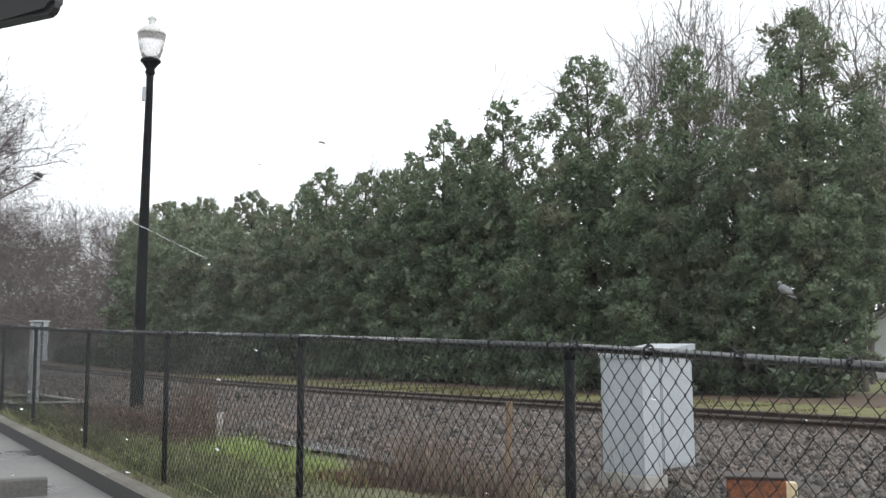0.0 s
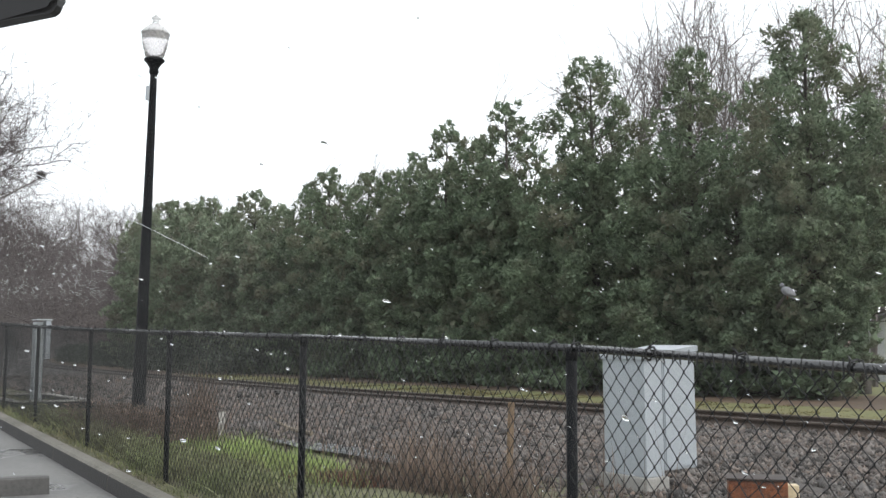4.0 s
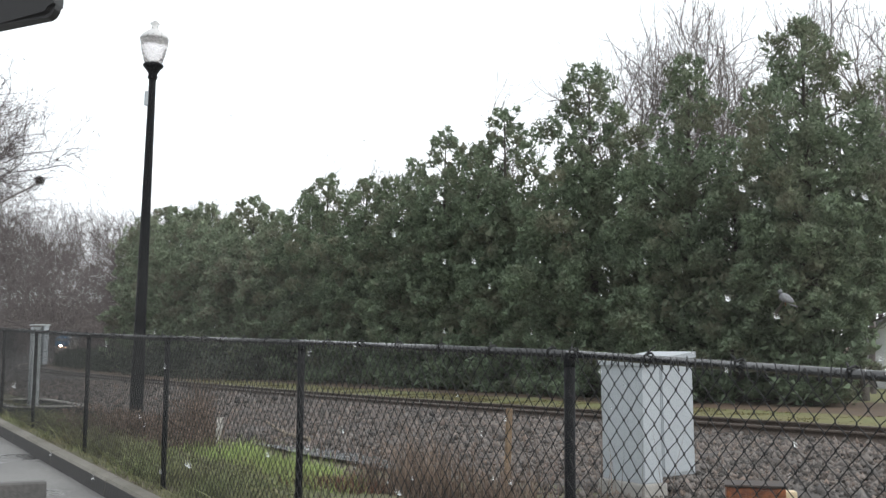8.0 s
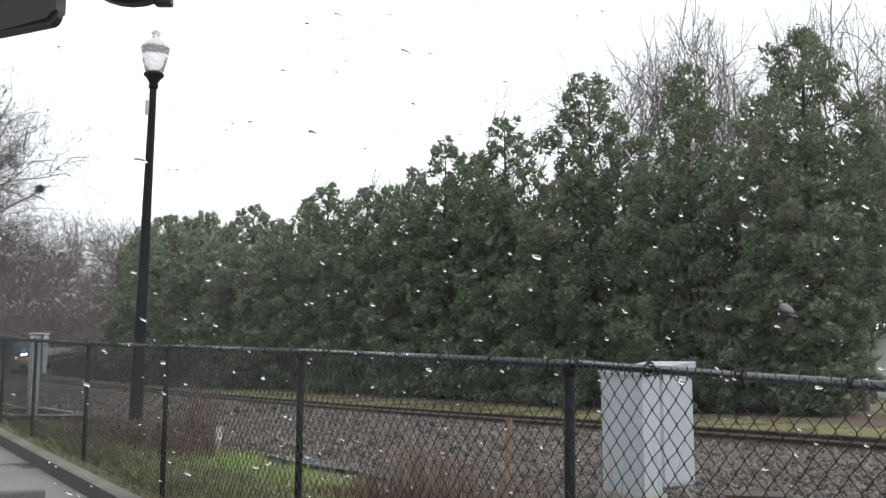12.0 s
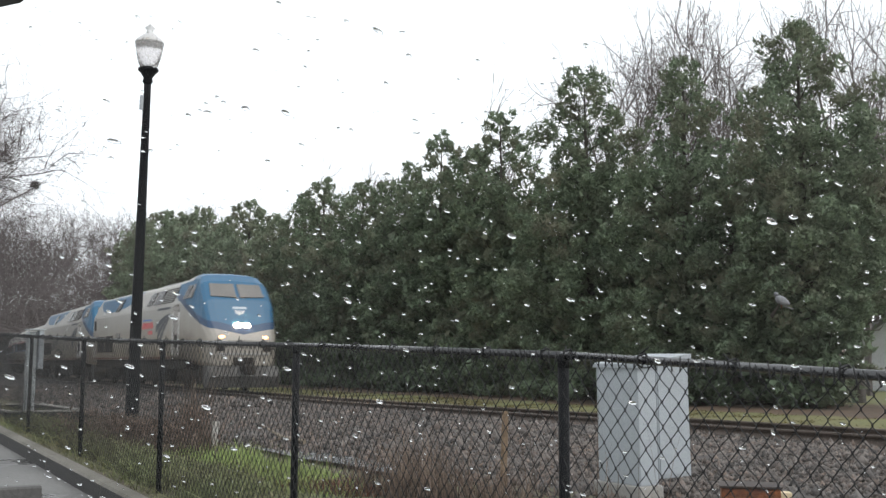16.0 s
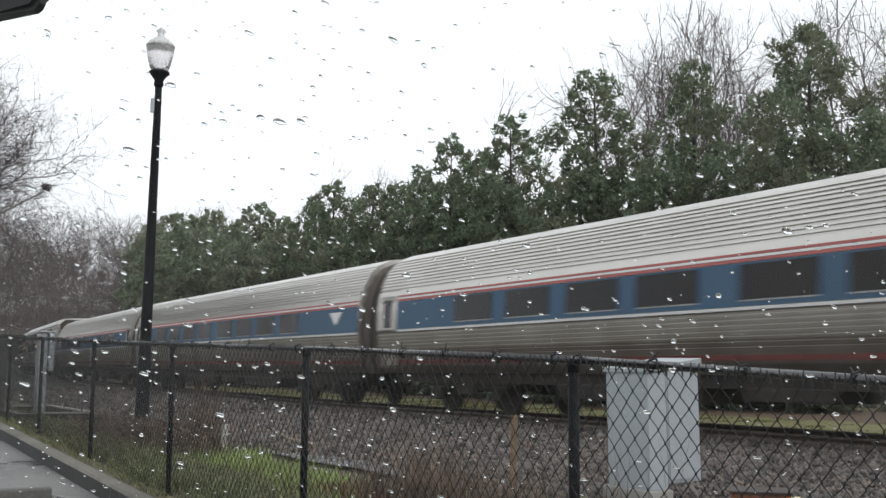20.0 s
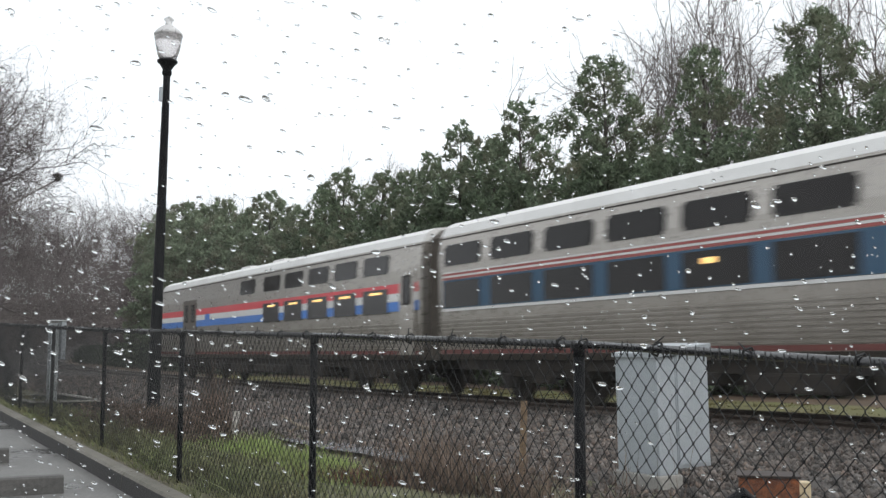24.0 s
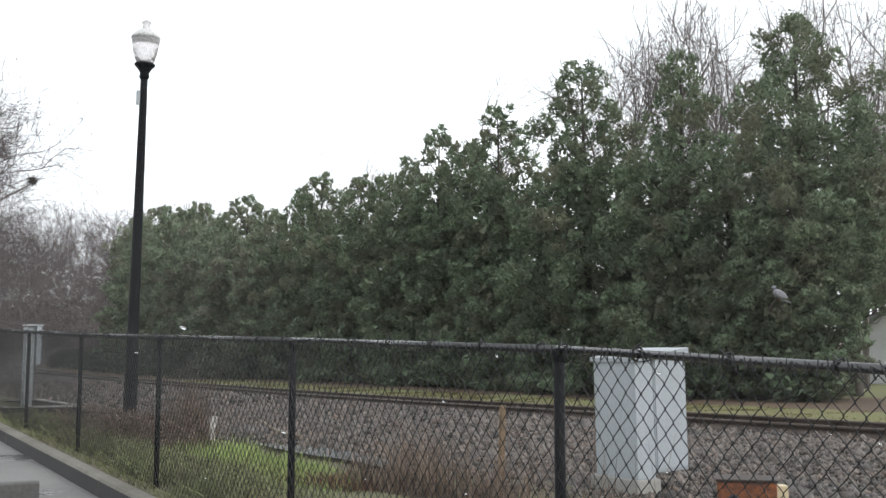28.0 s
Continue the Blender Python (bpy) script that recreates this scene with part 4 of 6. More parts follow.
M_PINK = material("red_marking", (0.600, 0.104, 0.112), 0.4, var=0.1)
M_LOUVRE = material("louvre_metal", (0.324, 0.324, 0.317), 0.5, var=0.15)
M_PLOUGH = material("grimy_grey_steel", (0.10, 0.098, 0.094), 0.7, var=0.4, scale=1.5, fine=12, second=(0.05, 0.044, 0.038))
M_DIAPH = material("grimy_rubber_gangway", (0.075, 0.062, 0.05), 0.85, var=0.4, scale=1.5, fine=12)
M_HEAD = glowing("headlight_glow", (1.0, 0.66, 0.36), 1000.0)
M_DITCH = glowing("ditch_light_glow", (1.0, 0.5, 0.22), 5.0)
# no lamp of its own: glow for a ring that imitates the headlight halo
M_HALO = glowing("lamp_halo_glow", (1.0, 0.38, 0.12), 4.0)
M_NOSEMARK = material("pale_blue_marking", (0.42, 0.50, 0.56), 0.4, var=0.1)
M_CABINGLOW = glowing("cabin_lamp_glow", (1.0, 0.62, 0.22), 1.3)
M_COOLGLOW = glowing("cool_cabin_lamp_glow", (0.85, 0.95, 1.0), 3.0)
M_GREEN = glowing("green_marker_glow", (0.03, 1.0, 0.35), 3.5)
M_DULLDOOR = material("dull_brown_stainless", (0.115, 0.098, 0.084), 0.5, metal=0.3, var=0.2, scale=1.2, fine=14)
# pale base colour stands in for brightness reflected in the cab windows
M_WSHIELD = material("cab_glass_pale_reflection", (0.19, 0.18, 0.168), 0.08, var=0.15, scale=1)


def wheelset(v, y):
    """One bogie with its wheels, centred at y."""
    bm = bmesh.new()
    for sx in (-1, 1):
        box(bm, sx * 1.08 - 0.07, sx * 1.08 + 0.07, y - 1.65, y + 1.65, 0.55, 0.78, 0.03)
        for dy in (-1.3, 1.3):
            box(bm, sx * 1.12 - 0.1, sx * 1.12 + 0.1, y + dy - 0.17, y + dy + 0.17, 0.3, 0.62, 0.03)
        box(bm, sx * 1.1 - 0.09, sx * 1.1 + 0.09, y - 0.4, y + 0.4, 0.42, 0.95, 0.04)
    box(bm, -1.1, 1.1, y - 0.25, y + 0.25, 0.5, 0.85)
    bogie = part("bogie", bm, M_DARK, v)
    for dy in (-1.3, 1.3):
        for sx in (-1, 1):
            bm = bmesh.new()
            m = Matrix.Translation((sx * 0.75, y + dy, 0.46)) @ Matrix.Rotation(math.pi / 2, 4, "Y")
            lathe(bm, [(0.1, -0.08), (0.36, -0.06), (0.46, -0.07), (0.46, 0.07), (0.36, 0.06), (0.1, 0.08)], 20, m)
            part("wheel", bm, M_DARK, bogie)


def side_panel(v, name, mat, y0, y1, z0, z1, xs, label="", bevel=0.0, sides=(-1, 1), thick=0.02, parent=None):
    """A flat panel on the flanks: xs gives the half width at its foot and head."""
    made = []
    for s in sides:
        bm = bmesh.new()
        a, b = xs if isinstance(xs, tuple) else (xs, xs)
        pts = [(s * (a - 0.03), z0), (s * (a + thick), z0), (s * (b + thick), z1), (s * (b - 0.03), z1)]
        prism(bm, pts, y0, y1, "Y")
        if bevel:
            bmesh.ops.bevel(bm, geom=[e for e in bm.edges if abs(e.verts[0].co.x - e.verts[1].co.x) > 0.03 and abs(e.verts[0].co.y - e.verts[1].co.y) < 0.001], offset=bevel, segments=3, affect="EDGES")
        made.append(part(name, bm, mat, parent or v, label))
    return made


# ---- locomotive ----
def build_engine(marks):
    v = empty("locomotive", "streamlined passenger locomotive in silver with blue cab, dirty lower flanks", "locomotive", "locomotives")
    st = [(0.0, 0.98, 1.72, 0.82, 1.9, 1.0), (0.1, 1.18, 1.86, 1.0, 2.1, 0.98), (0.4, 1.36, 2.25, 1.16, 2.62, 0.98), (0.85, 1.47, 2.75, 1.24, 3.46, 1.0),
          (1.5, 1.53, 3.22, 1.2, 4.20, 1.05), (1.95, 1.535, 3.4, 1.12, 4.47, 1.12), (2.5, 1.535, 3.46, 1.04, 4.56, 1.2), (3.1, 1.535, 3.48, 1.0, 4.55, 1.22), (4.3, 1.535, 3.48, 1.0, 4.45, 1.22)]
    st += [(y, 1.535, 3.48, 1.0, 4.42, 1.22) for y in (6, 10, 14, 18, 20.5)]
    bm = bmesh.new()
    rings = []
    for y, hw, zs, ht, zt, zb in st:
        half = [(hw * 0.96, zb), (hw, zb + 0.12), (hw, (zb + zs) / 2), (hw, zs - 0.12), (hw - 0.035, zs), (ht + 0.12, zt - 0.16), (ht, zt - 0.03), (ht - 0.25, zt + 0.03), (0.0, zt + 0.06)]
        outline = [(-x, z) for x, z in half[:-1]] + [half[-1]] + [(x, z) for x, z in half[:-1]][::-1]
        rings.append([bm.verts.new((x, y, z)) for x, z in outline])
    n = len(rings[0])
    for r0, r1 in zip(rings, rings[1:]):
        for i in range(n):
            bm.faces.new((r0[i], r0[(i + 1) % n], r1[(i + 1) % n], r1[i]))
    bm.faces.new(rings[0][::-1]), bm.faces.new(rings[-1])
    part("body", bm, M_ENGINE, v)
    # roof equipment
    bm = bmesh.new()
    box(bm, -0.85, 0.85, 5.2, 9.0, 4.38, 4.48, 0.03)
    box(bm, -0.8, 0.8, 12.0, 19.0, 4.38, 4.47, 0.03)
    part("roof_hatch", bm, M_LOUVRE, v)
    # skirt line, fuel tank, end plates
    for s in (-1, 1):
        bm = bmesh.new()
        box(bm, s * 1.54 - 0.008, s * 1.54 + 0.008, 4.6, 20.45, 1.27, 1.32)
        part("red_line", bm, M_REDDULL, v)
    bm = bmesh.new()
    box(bm, -1.3, 1.3, 7.6, 13.2, 0.3, 1.15, 0.08)
    part("fuel_tank", bm, M_DARK, v)
    bm = bmesh.new()
    box(bm, -1.35, 1.35, 3.0, 20.3, 0.85, 1.24)
    part("underframe", bm, M_DARK, v)
    bm = bmesh.new()
    prism(bm, [(-0.05, 0.18), (0.55, 0.18), (0.75, 0.98), (0.06, 0.98), (-0.22, 0.6)], -1.35, 1.35, "X")
    part("pilot_plough", bm, M_PLOUGH, v, "grimy grey steel pilot")
    bm = bmesh.new()
    box(bm, -0.16, 0.16, -0.55, 0.2, 0.72, 0.98, 0.04)
    box(bm, -0.22, 0.22, -0.75, -0.45, 0.66, 1.03, 0.06)
    part("coupler", bm, M_DARK, v)
    bm = bmesh.new()
    box(bm, -1.0, 1.0, -0.05, 0.12, 1.4, 1.455, 0.015)
    part("nose_ledge", bm, M_LOUVRE, v, "narrow grey ledge under the nose")
    bm = bmesh.new()
    box(bm, -0.42, 0.42, -0.012, 0.1, 0.99, 1.3, 0.03)
    part("coupler_pocket", bm, M_DARK, v, "dark coupler opening")
    for s in (-1, 1):
        bm = bmesh.new()
        box(bm, s * 0.9 - 0.17, s * 0.9 + 0.17, -0.012, 0.3, 1.52, 1.82, 0.02)
        part("step_well", bm, M_DARK, v)
    wheelset(v, 3.4)
    wheelset(v, 17.4)
    # windscreen, in two panes lying on the sloping nose
    for s in (-1, 1):
        bm = bmesh.new()
        q = [(s * 0.07, 0.9, 3.57), (s * 1.05, 0.97, 3.59), (s * 1.0, 1.42, 4.09), (s * 0.07, 1.38, 4.10)]
        o = Vector((0, -0.035, 0.045))
        a = [bm.verts.new(Vector(p) + o) for p in q]
        b = [bm.verts.new(Vector(p) - o) for p in q]
        bm.faces.new(a), bm.faces.new(b[::-1])
        for i in range(4):
            bm.faces.new((a[i], a[(i + 1) % 4], b[(i + 1) % 4], b[i]))
        part("windscreen", bm, M_WSHIELD, v, "cab windscreen with a pale reflection in its colour")
    side_panel(v, "cab_window", M_WINDOW, 2.58, 3.28, 3.6, 4.14, (1.47, 1.225), "dark cab side window", 0.04, thick=0.035)
    side_panel(v, "cab_window", M_WSHIELD, 2.06, 2.42, 3.6, 4.14, (1.475, 1.24), "cab side window with a pale reflection in its colour", 0.04, thick=0.045)
    # nose lights
    flat = Matrix.Diagonal((1.0, 1.0, 0.66, 1.0))
    for x in (-0.15, 0.15):
        m = Matrix.Translation((x * 1.1, 0.345, 2.5)) @ flat @ Matrix.Rotation(math.radians(70), 4, "X")
        bm = bmesh.new()
        lathe(bm, [(0.125, 0.045), (0.125, 0.055), (0.1, 0.075), (0.0, 0.085)], 18, m)
        lens = part("headlight", bm, M_HEAD, v, "lit headlight", smooth=True)
        # added ring round the lens, standing for its orange glare
        bm = bmesh.new()
        lathe(bm, [(0.127, 0.0), (0.16, 0.0), (0.158, 0.05), (0.127, 0.05)], 18, m)
        part("halo_ring", bm, M_HALO, lens, "added glowing ring for the orange lamp halo", smooth=True)
    for s in (-1, 1):
        bm = bmesh.new()
        lathe(bm, [(0.105, 0), (0.105, 0.05), (0.075, 0.08), (0.0, 0.09)], 16, Matrix.Translation((s * 0.84, 0.13, 2.05)) @ flat @ Matrix.Rotation(math.radians(85), 4, "X"))
        part("ditch_light", bm, M_DITCH, v, "lit orange lower lamp", smooth=True)
    # plain white mark on the nose: a bar over a fan of three short bars
    lay = Matrix.Translation((0, 0.625, 3.085)) @ Matrix.Rotation(math.radians(60), 4, "X")
    bm = bmesh.new()
    box(bm, -0.27, 0.27, 0.05, 0.16, -0.02, 0.012, 0.0, lay)
    part("nose_mark", bm, M_NOSEMARK, v, "plain pale bar on the nose")
    for k in range(3):
        bm = bmesh.new()
        q = Matrix.Translation((-0.02 + 0.12 * (k - 1), -0.08, 0)) @ Matrix.Rotation(math.radians(-28 * (k - 1)), 4, "Z")
        box(bm, -0.035, 0.035, -0.09, 0.09, -0.02, 0.012, 0.0, lay @ q)
        part("nose_mark", bm, M_TWHITE, v, "plain white bar on the nose")
    # side doors, louvres, grilles
    side_panel(v, "crew_door", M_SMOOTHSS, 3.58, 4.28, 1.35, 3.42, 1.535, "cab door")
    # dark strips for the door gaps and the shadows of the grab irons
    for y in (3.55, 4.29):
        side_panel(v, "seam_and_rail_shadow", M_DARK, y, y + 0.03, 1.36, 3.4, 1.536, thick=0.012)
    side_panel(v, "hand_rail", M_TWHITE, 3.48, 3.52, 1.4, 3.1, 1.56)
    side_panel(v, "hand_rail", M_TWHITE, 4.34, 4.38, 1.4, 3.1, 1.56)
    side_panel(v, "step_recess", M_DARK, 3.66, 4.1, 1.7, 2.2, 1.545)
    for k in range(7):
        side_panel(v, "louvre", M_LOUVRE, 4.75, 6.6, 3.58 + k * 0.083, 3.62 + k * 0.083, (1.475 - k * 0.043, 1.46 - k * 0.043), thick=0.03)
    side_panel(v, "louvre_back", M_DARK, 4.72, 6.63, 3.55, 4.17, (1.485, 1.19), thick=0.004)
    side_panel(v, "air_intake", M_WINDOW, 6.78, 7.95, 3.56, 4.15, (1.48, 1.20), "dark air intake", 0.03)
    side_panel(v, "air_intake", M_WINDOW, 8.25, 9.15, 3.56, 4.15, (1.48, 1.20), "dark air intake", 0.03)
    side_panel(v, "air_intake", M_WINDOW, 14.65, 15.5, 3.56, 4.15, (1.48, 1.20), "dark air intake", 0.03)
    side_panel(v, "radiator_grille", M_DARK, 15.65, 17.35, 1.6, 2.4, 1.54, "dark radiator grille")
    side_panel(v, "radiator_grille", M_DARK, 17.6, 19.25, 1.6, 2.4, 1.54, "dark radiator grille")
    side_panel(v, "rear_door", M_SMOOTHSS, 19.6, 20.25, 1.4, 3.4, 1.535)
    side_panel(v, "rear_window", M_WINDOW, 19.72, 20.12, 2.75, 3.25, 1.56, bevel=0.04)
    side_panel(v, "side_hatch", M_DARK, 11.0, 11.25, 1.55, 1.8, 1.54)
    # plain arrow mark: three curved bars that fan upwards
    for s in (-1, 1):
        for k in range(3):
            bm = bmesh.new()
            pts_t, pts_b = [], []
            for i in range(9):
                t = i / 8
                y = 4.85 + 0.1 * k + t * (2.3 - 0.45 * k)
                z = 3.1 - 0.10 * k - t ** 1.8 * (0.42 + 0.02 * k) - 0.14 * k * t
                w = 0.05 + 0.2 * t ** 1.1
                pts_t.append((y, z))
                pts_b.append((y + 0.03, z - w - 0.10 * t))
            prism(bm, pts_t + pts_b[::-1], s * 1.53, s * 1.545, "X")
            part("arrow_mark", bm, M_LOGO, v, "dark curved bar marking")
        bm = bmesh.new()
        box(bm, s * 1.54 - 0.006, s * 1.54 + 0.006, 4.9, 6.9, 3.27, 3.37)
        part("lettering_bar", bm, M_LOGO, v)
        for k, (y0, w) in enumerate([(14.75, 0.26), (14.37, 0.26), (14.0, 0.26)]):
            bm = bmesh.new()
            box(bm, s * 1.54 - 0.006, s * 1.54 + 0.006, y0, y0 + w, 2.0, 2.5)
            part("number_bar", bm, M_NUMBER, v, "grey number bar")
        if marks:
            for y0, y1, z0, z1 in ((7.7, 8.4, 2.56, 2.82), (8.5, 9.0, 2.56, 2.82), (9.1, 9.6, 2.56, 2.82), (7.75, 8.5, 2.3, 2.46)):
                bm = bmesh.new()
                box(bm, s * 1.54 - 0.006, s * 1.54 + 0.006, y0, y1, z0, z1)
                part("red_lettering_bar", bm, M_PINK, v, "red lettering bar")
            bm = bmesh.new()
            box(bm, s * 1.54 - 0.006, s * 1.54 + 0.006, 8.0, 9.5, 2.9, 2.96)
            part("blue_lettering_bar", bm, M_BBLUE, v)
    return v


# ---- coaches ----
def outline(half):
    return [(-x, z) for x, z in half] + [(x, z) for x, z in half[::-1] if x > 1e-6]


def width_at(half, z):
    for (x0, z0), (x1, z1) in zip(half, half[1:]):
        if z0 <= z <= z1:
            return x0 + (x1 - x0) * (z - z0) / max(z1 - z0, 1e-6)
    return half[0][0]


AMF = [(1.36, 0.92), (1.46, 1.1), (1.55, 1.5), (1.595, 2.0), (1.59, 2.5), (1.54, 2.85), (1.43, 3.15), (1.24, 3.43), (0.97, 3.65), (0.6, 3.8), (0.0, 3.86)]
AMF = [(x, z if z < 2.9 else z + 0.2 * min((z - 2.9) / 0.6, 1)) for x, z in AMF]


def fluted(half, bands, pitch=0.085, depth=0.018):
    """Adds ribs to an outline inside the given height bands."""
    zs = set()
    pts = list(half)
    res = [pts[0]]
    for lo, hi in bands:
        z = lo
        while z + pitch <= hi:
            zs.add((z, 0)), zs.add((z + pitch * 0.45, 0)), zs.add((z + pitch * 0.55, 1)), zs.add((z + pitch * 0.95, 1))
            z += pitch
    allp = [(zz, d) for zz, d in zs] + [(p[1], 0) for p in pts if not any(lo < p[1] < hi for lo, hi in bands)]
    allp.sort()
    for zz, d in allp:
        res.append((width_at(half, zz) - depth * d, zz))
    return sorted(set(res), key=lambda p: p[1])


def build_amfleet(rear_door=True, front_door=False, windows=None, roof_box=False):
    v = empty("coach", "fluted stainless steel tube coach with blue window band", "railway coach", "coaches")
    L = 25.9
    half = fluted(AMF, [(1.32, 1.93), (2.95, 3.95)], 0.085, 0.026)
    if half[-1][0] > 0:
        half.append((0.0, 4.06))
    bm = bmesh.new()
    prism(bm, outline(half), 0.45, L - 0.45, "Y")
    part("body", bm, M_STAINLESS, v)
    # window band, red and white lines
    def strip(name, mat, z0, z1, y0, y1, lab="", thick=0.024):
        side_panel(v, name, mat, y0, y1, z0, z1, (width_at(AMF, z0), width_at(AMF, z1)), lab, thick=thick)
    y0b, y1b = (1.55 if front_door else 0.5), (L - 1.55 if rear_door else L - 0.5)
    strip("blue_band", M_TBLUE, 2.0, 2.69, y0b, y1b)
    strip("red_band", M_REDLINE, 2.70, 2.755, y0b, y1b)
    strip("white_line", M_TWHITE, 2.76, 2.80, y0b, y1b)
    strip("red_line", M_REDLINE, 2.805, 2.85, y0b, y1b)
    strip("white_line", M_TWHITE, 1.94, 1.99, y0b, y1b)
    strip("sill_line", M_REDDULL, 1.15, 1.24, 0.5, L - 0.5)
    for y in windows or (4.8, 6.9, 9.05, 11.15, 13.65, 15.72, 17.85, 19.95):
        strip("window", M_WINDOW, 2.10, 2.66, y, y + 1.58, thick=0.034)
        strip("window_rim", M_LOUVRE, 2.075, 2.098, y + 0.02, y + 1.56, thick=0.034)
    # plain pointed mark near the front
    for s in (-1, 1):
        yy = L - 2.2 if front_door else 1.5
        bm = bmesh.new()
        prism(bm, [(yy, 2.58), (yy + 0.85, 2.58), (yy + 0.55, 2.3), (yy + 0.4, 2.22), (yy + 0.25, 2.33)], s * 1.58, s * 1.622, "X")
        part("white_mark", bm, M_TWHITE, v, "plain white mark")
    for d, on in ((0.62, front_door), (L - 1.42, rear_door)):
        if on:
            strip("door_surround", M_SMOOTHSS, 1.05, 3.0, d - 0.14, d + 0.94, thick=0.008)
            dd = side_panel(v, "door", M_SMOOTHSS, d, d + 0.8, 1.1, 2.85, (1.48, 1.54), "stainless vestibule door", thick=0.03)
            for o, s in zip(dd, (-1, 1)):
                bm = bmesh.new()
                box(bm, s * 1.585 - 0.02, s * 1.585 + 0.02, d + 0.22, d + 0.6, 2.05, 2.75, 0.015)
                part("door_window", bm, M_WINDOW, o)
    # gangways, underframe, roof vents
    for y0, y1 in ((-0.02, 0.45), (L - 0.45, L + 0.02)):
        bm = bmesh.new()
        prism(bm, outline([(x * 0.93, 0.9 + (z - 0.92) * 0.97) for x, z in AMF]), y0, y1, "Y")
        part("gangway", bm, M_DIAPH, v, "dirty rubber gangway")
    bm = bmesh.new()
    box(bm, -1.25, 1.25, 1.0, L - 1.0, 0.7, 0.93)
    part("underframe", bm, M_DARK, v)
    for y0, y1, z in ((7.2, 10.5, 0.42), (11.2, 13.0, 0.5), (14.0, 18.0, 0.42)):
        bm = bmesh.new()
        box(bm, -1.3, 1.3, y0, y1, z, 0.72, 0.04)
        part("equipment_box", bm, M_DARK, v)
    wheelset(v, 4.2)
    wheelset(v, L - 4.2)
    for y in (1.7, 2.6, L - 2.6):
        for s in (-1, 1):
            bm = bmesh.new()
            box(bm, s * 1.0 - 0.1, s * 1.0 + 0.1, y, y + 0.35, 3.55, 3.68, 0.02)
            part("roof_vent", bm, M_DARK, v)
    if roof_box:
        bm = bmesh.new()
        box(bm, -0.5, 0.5, L - 3.4, L - 1.2, 3.82, 4.06, 0.05)
        part("roof_unit", bm, M_DARK, v)
    return v


VL = [(1.40, 0.92), (1.52, 1.05), (1.55, 1.9), (1.555, 3.2), (1.50, 3.85), (1.40, 4.06), (1.15, 4.2), (0.6, 4.27), (0.0, 4.29)]


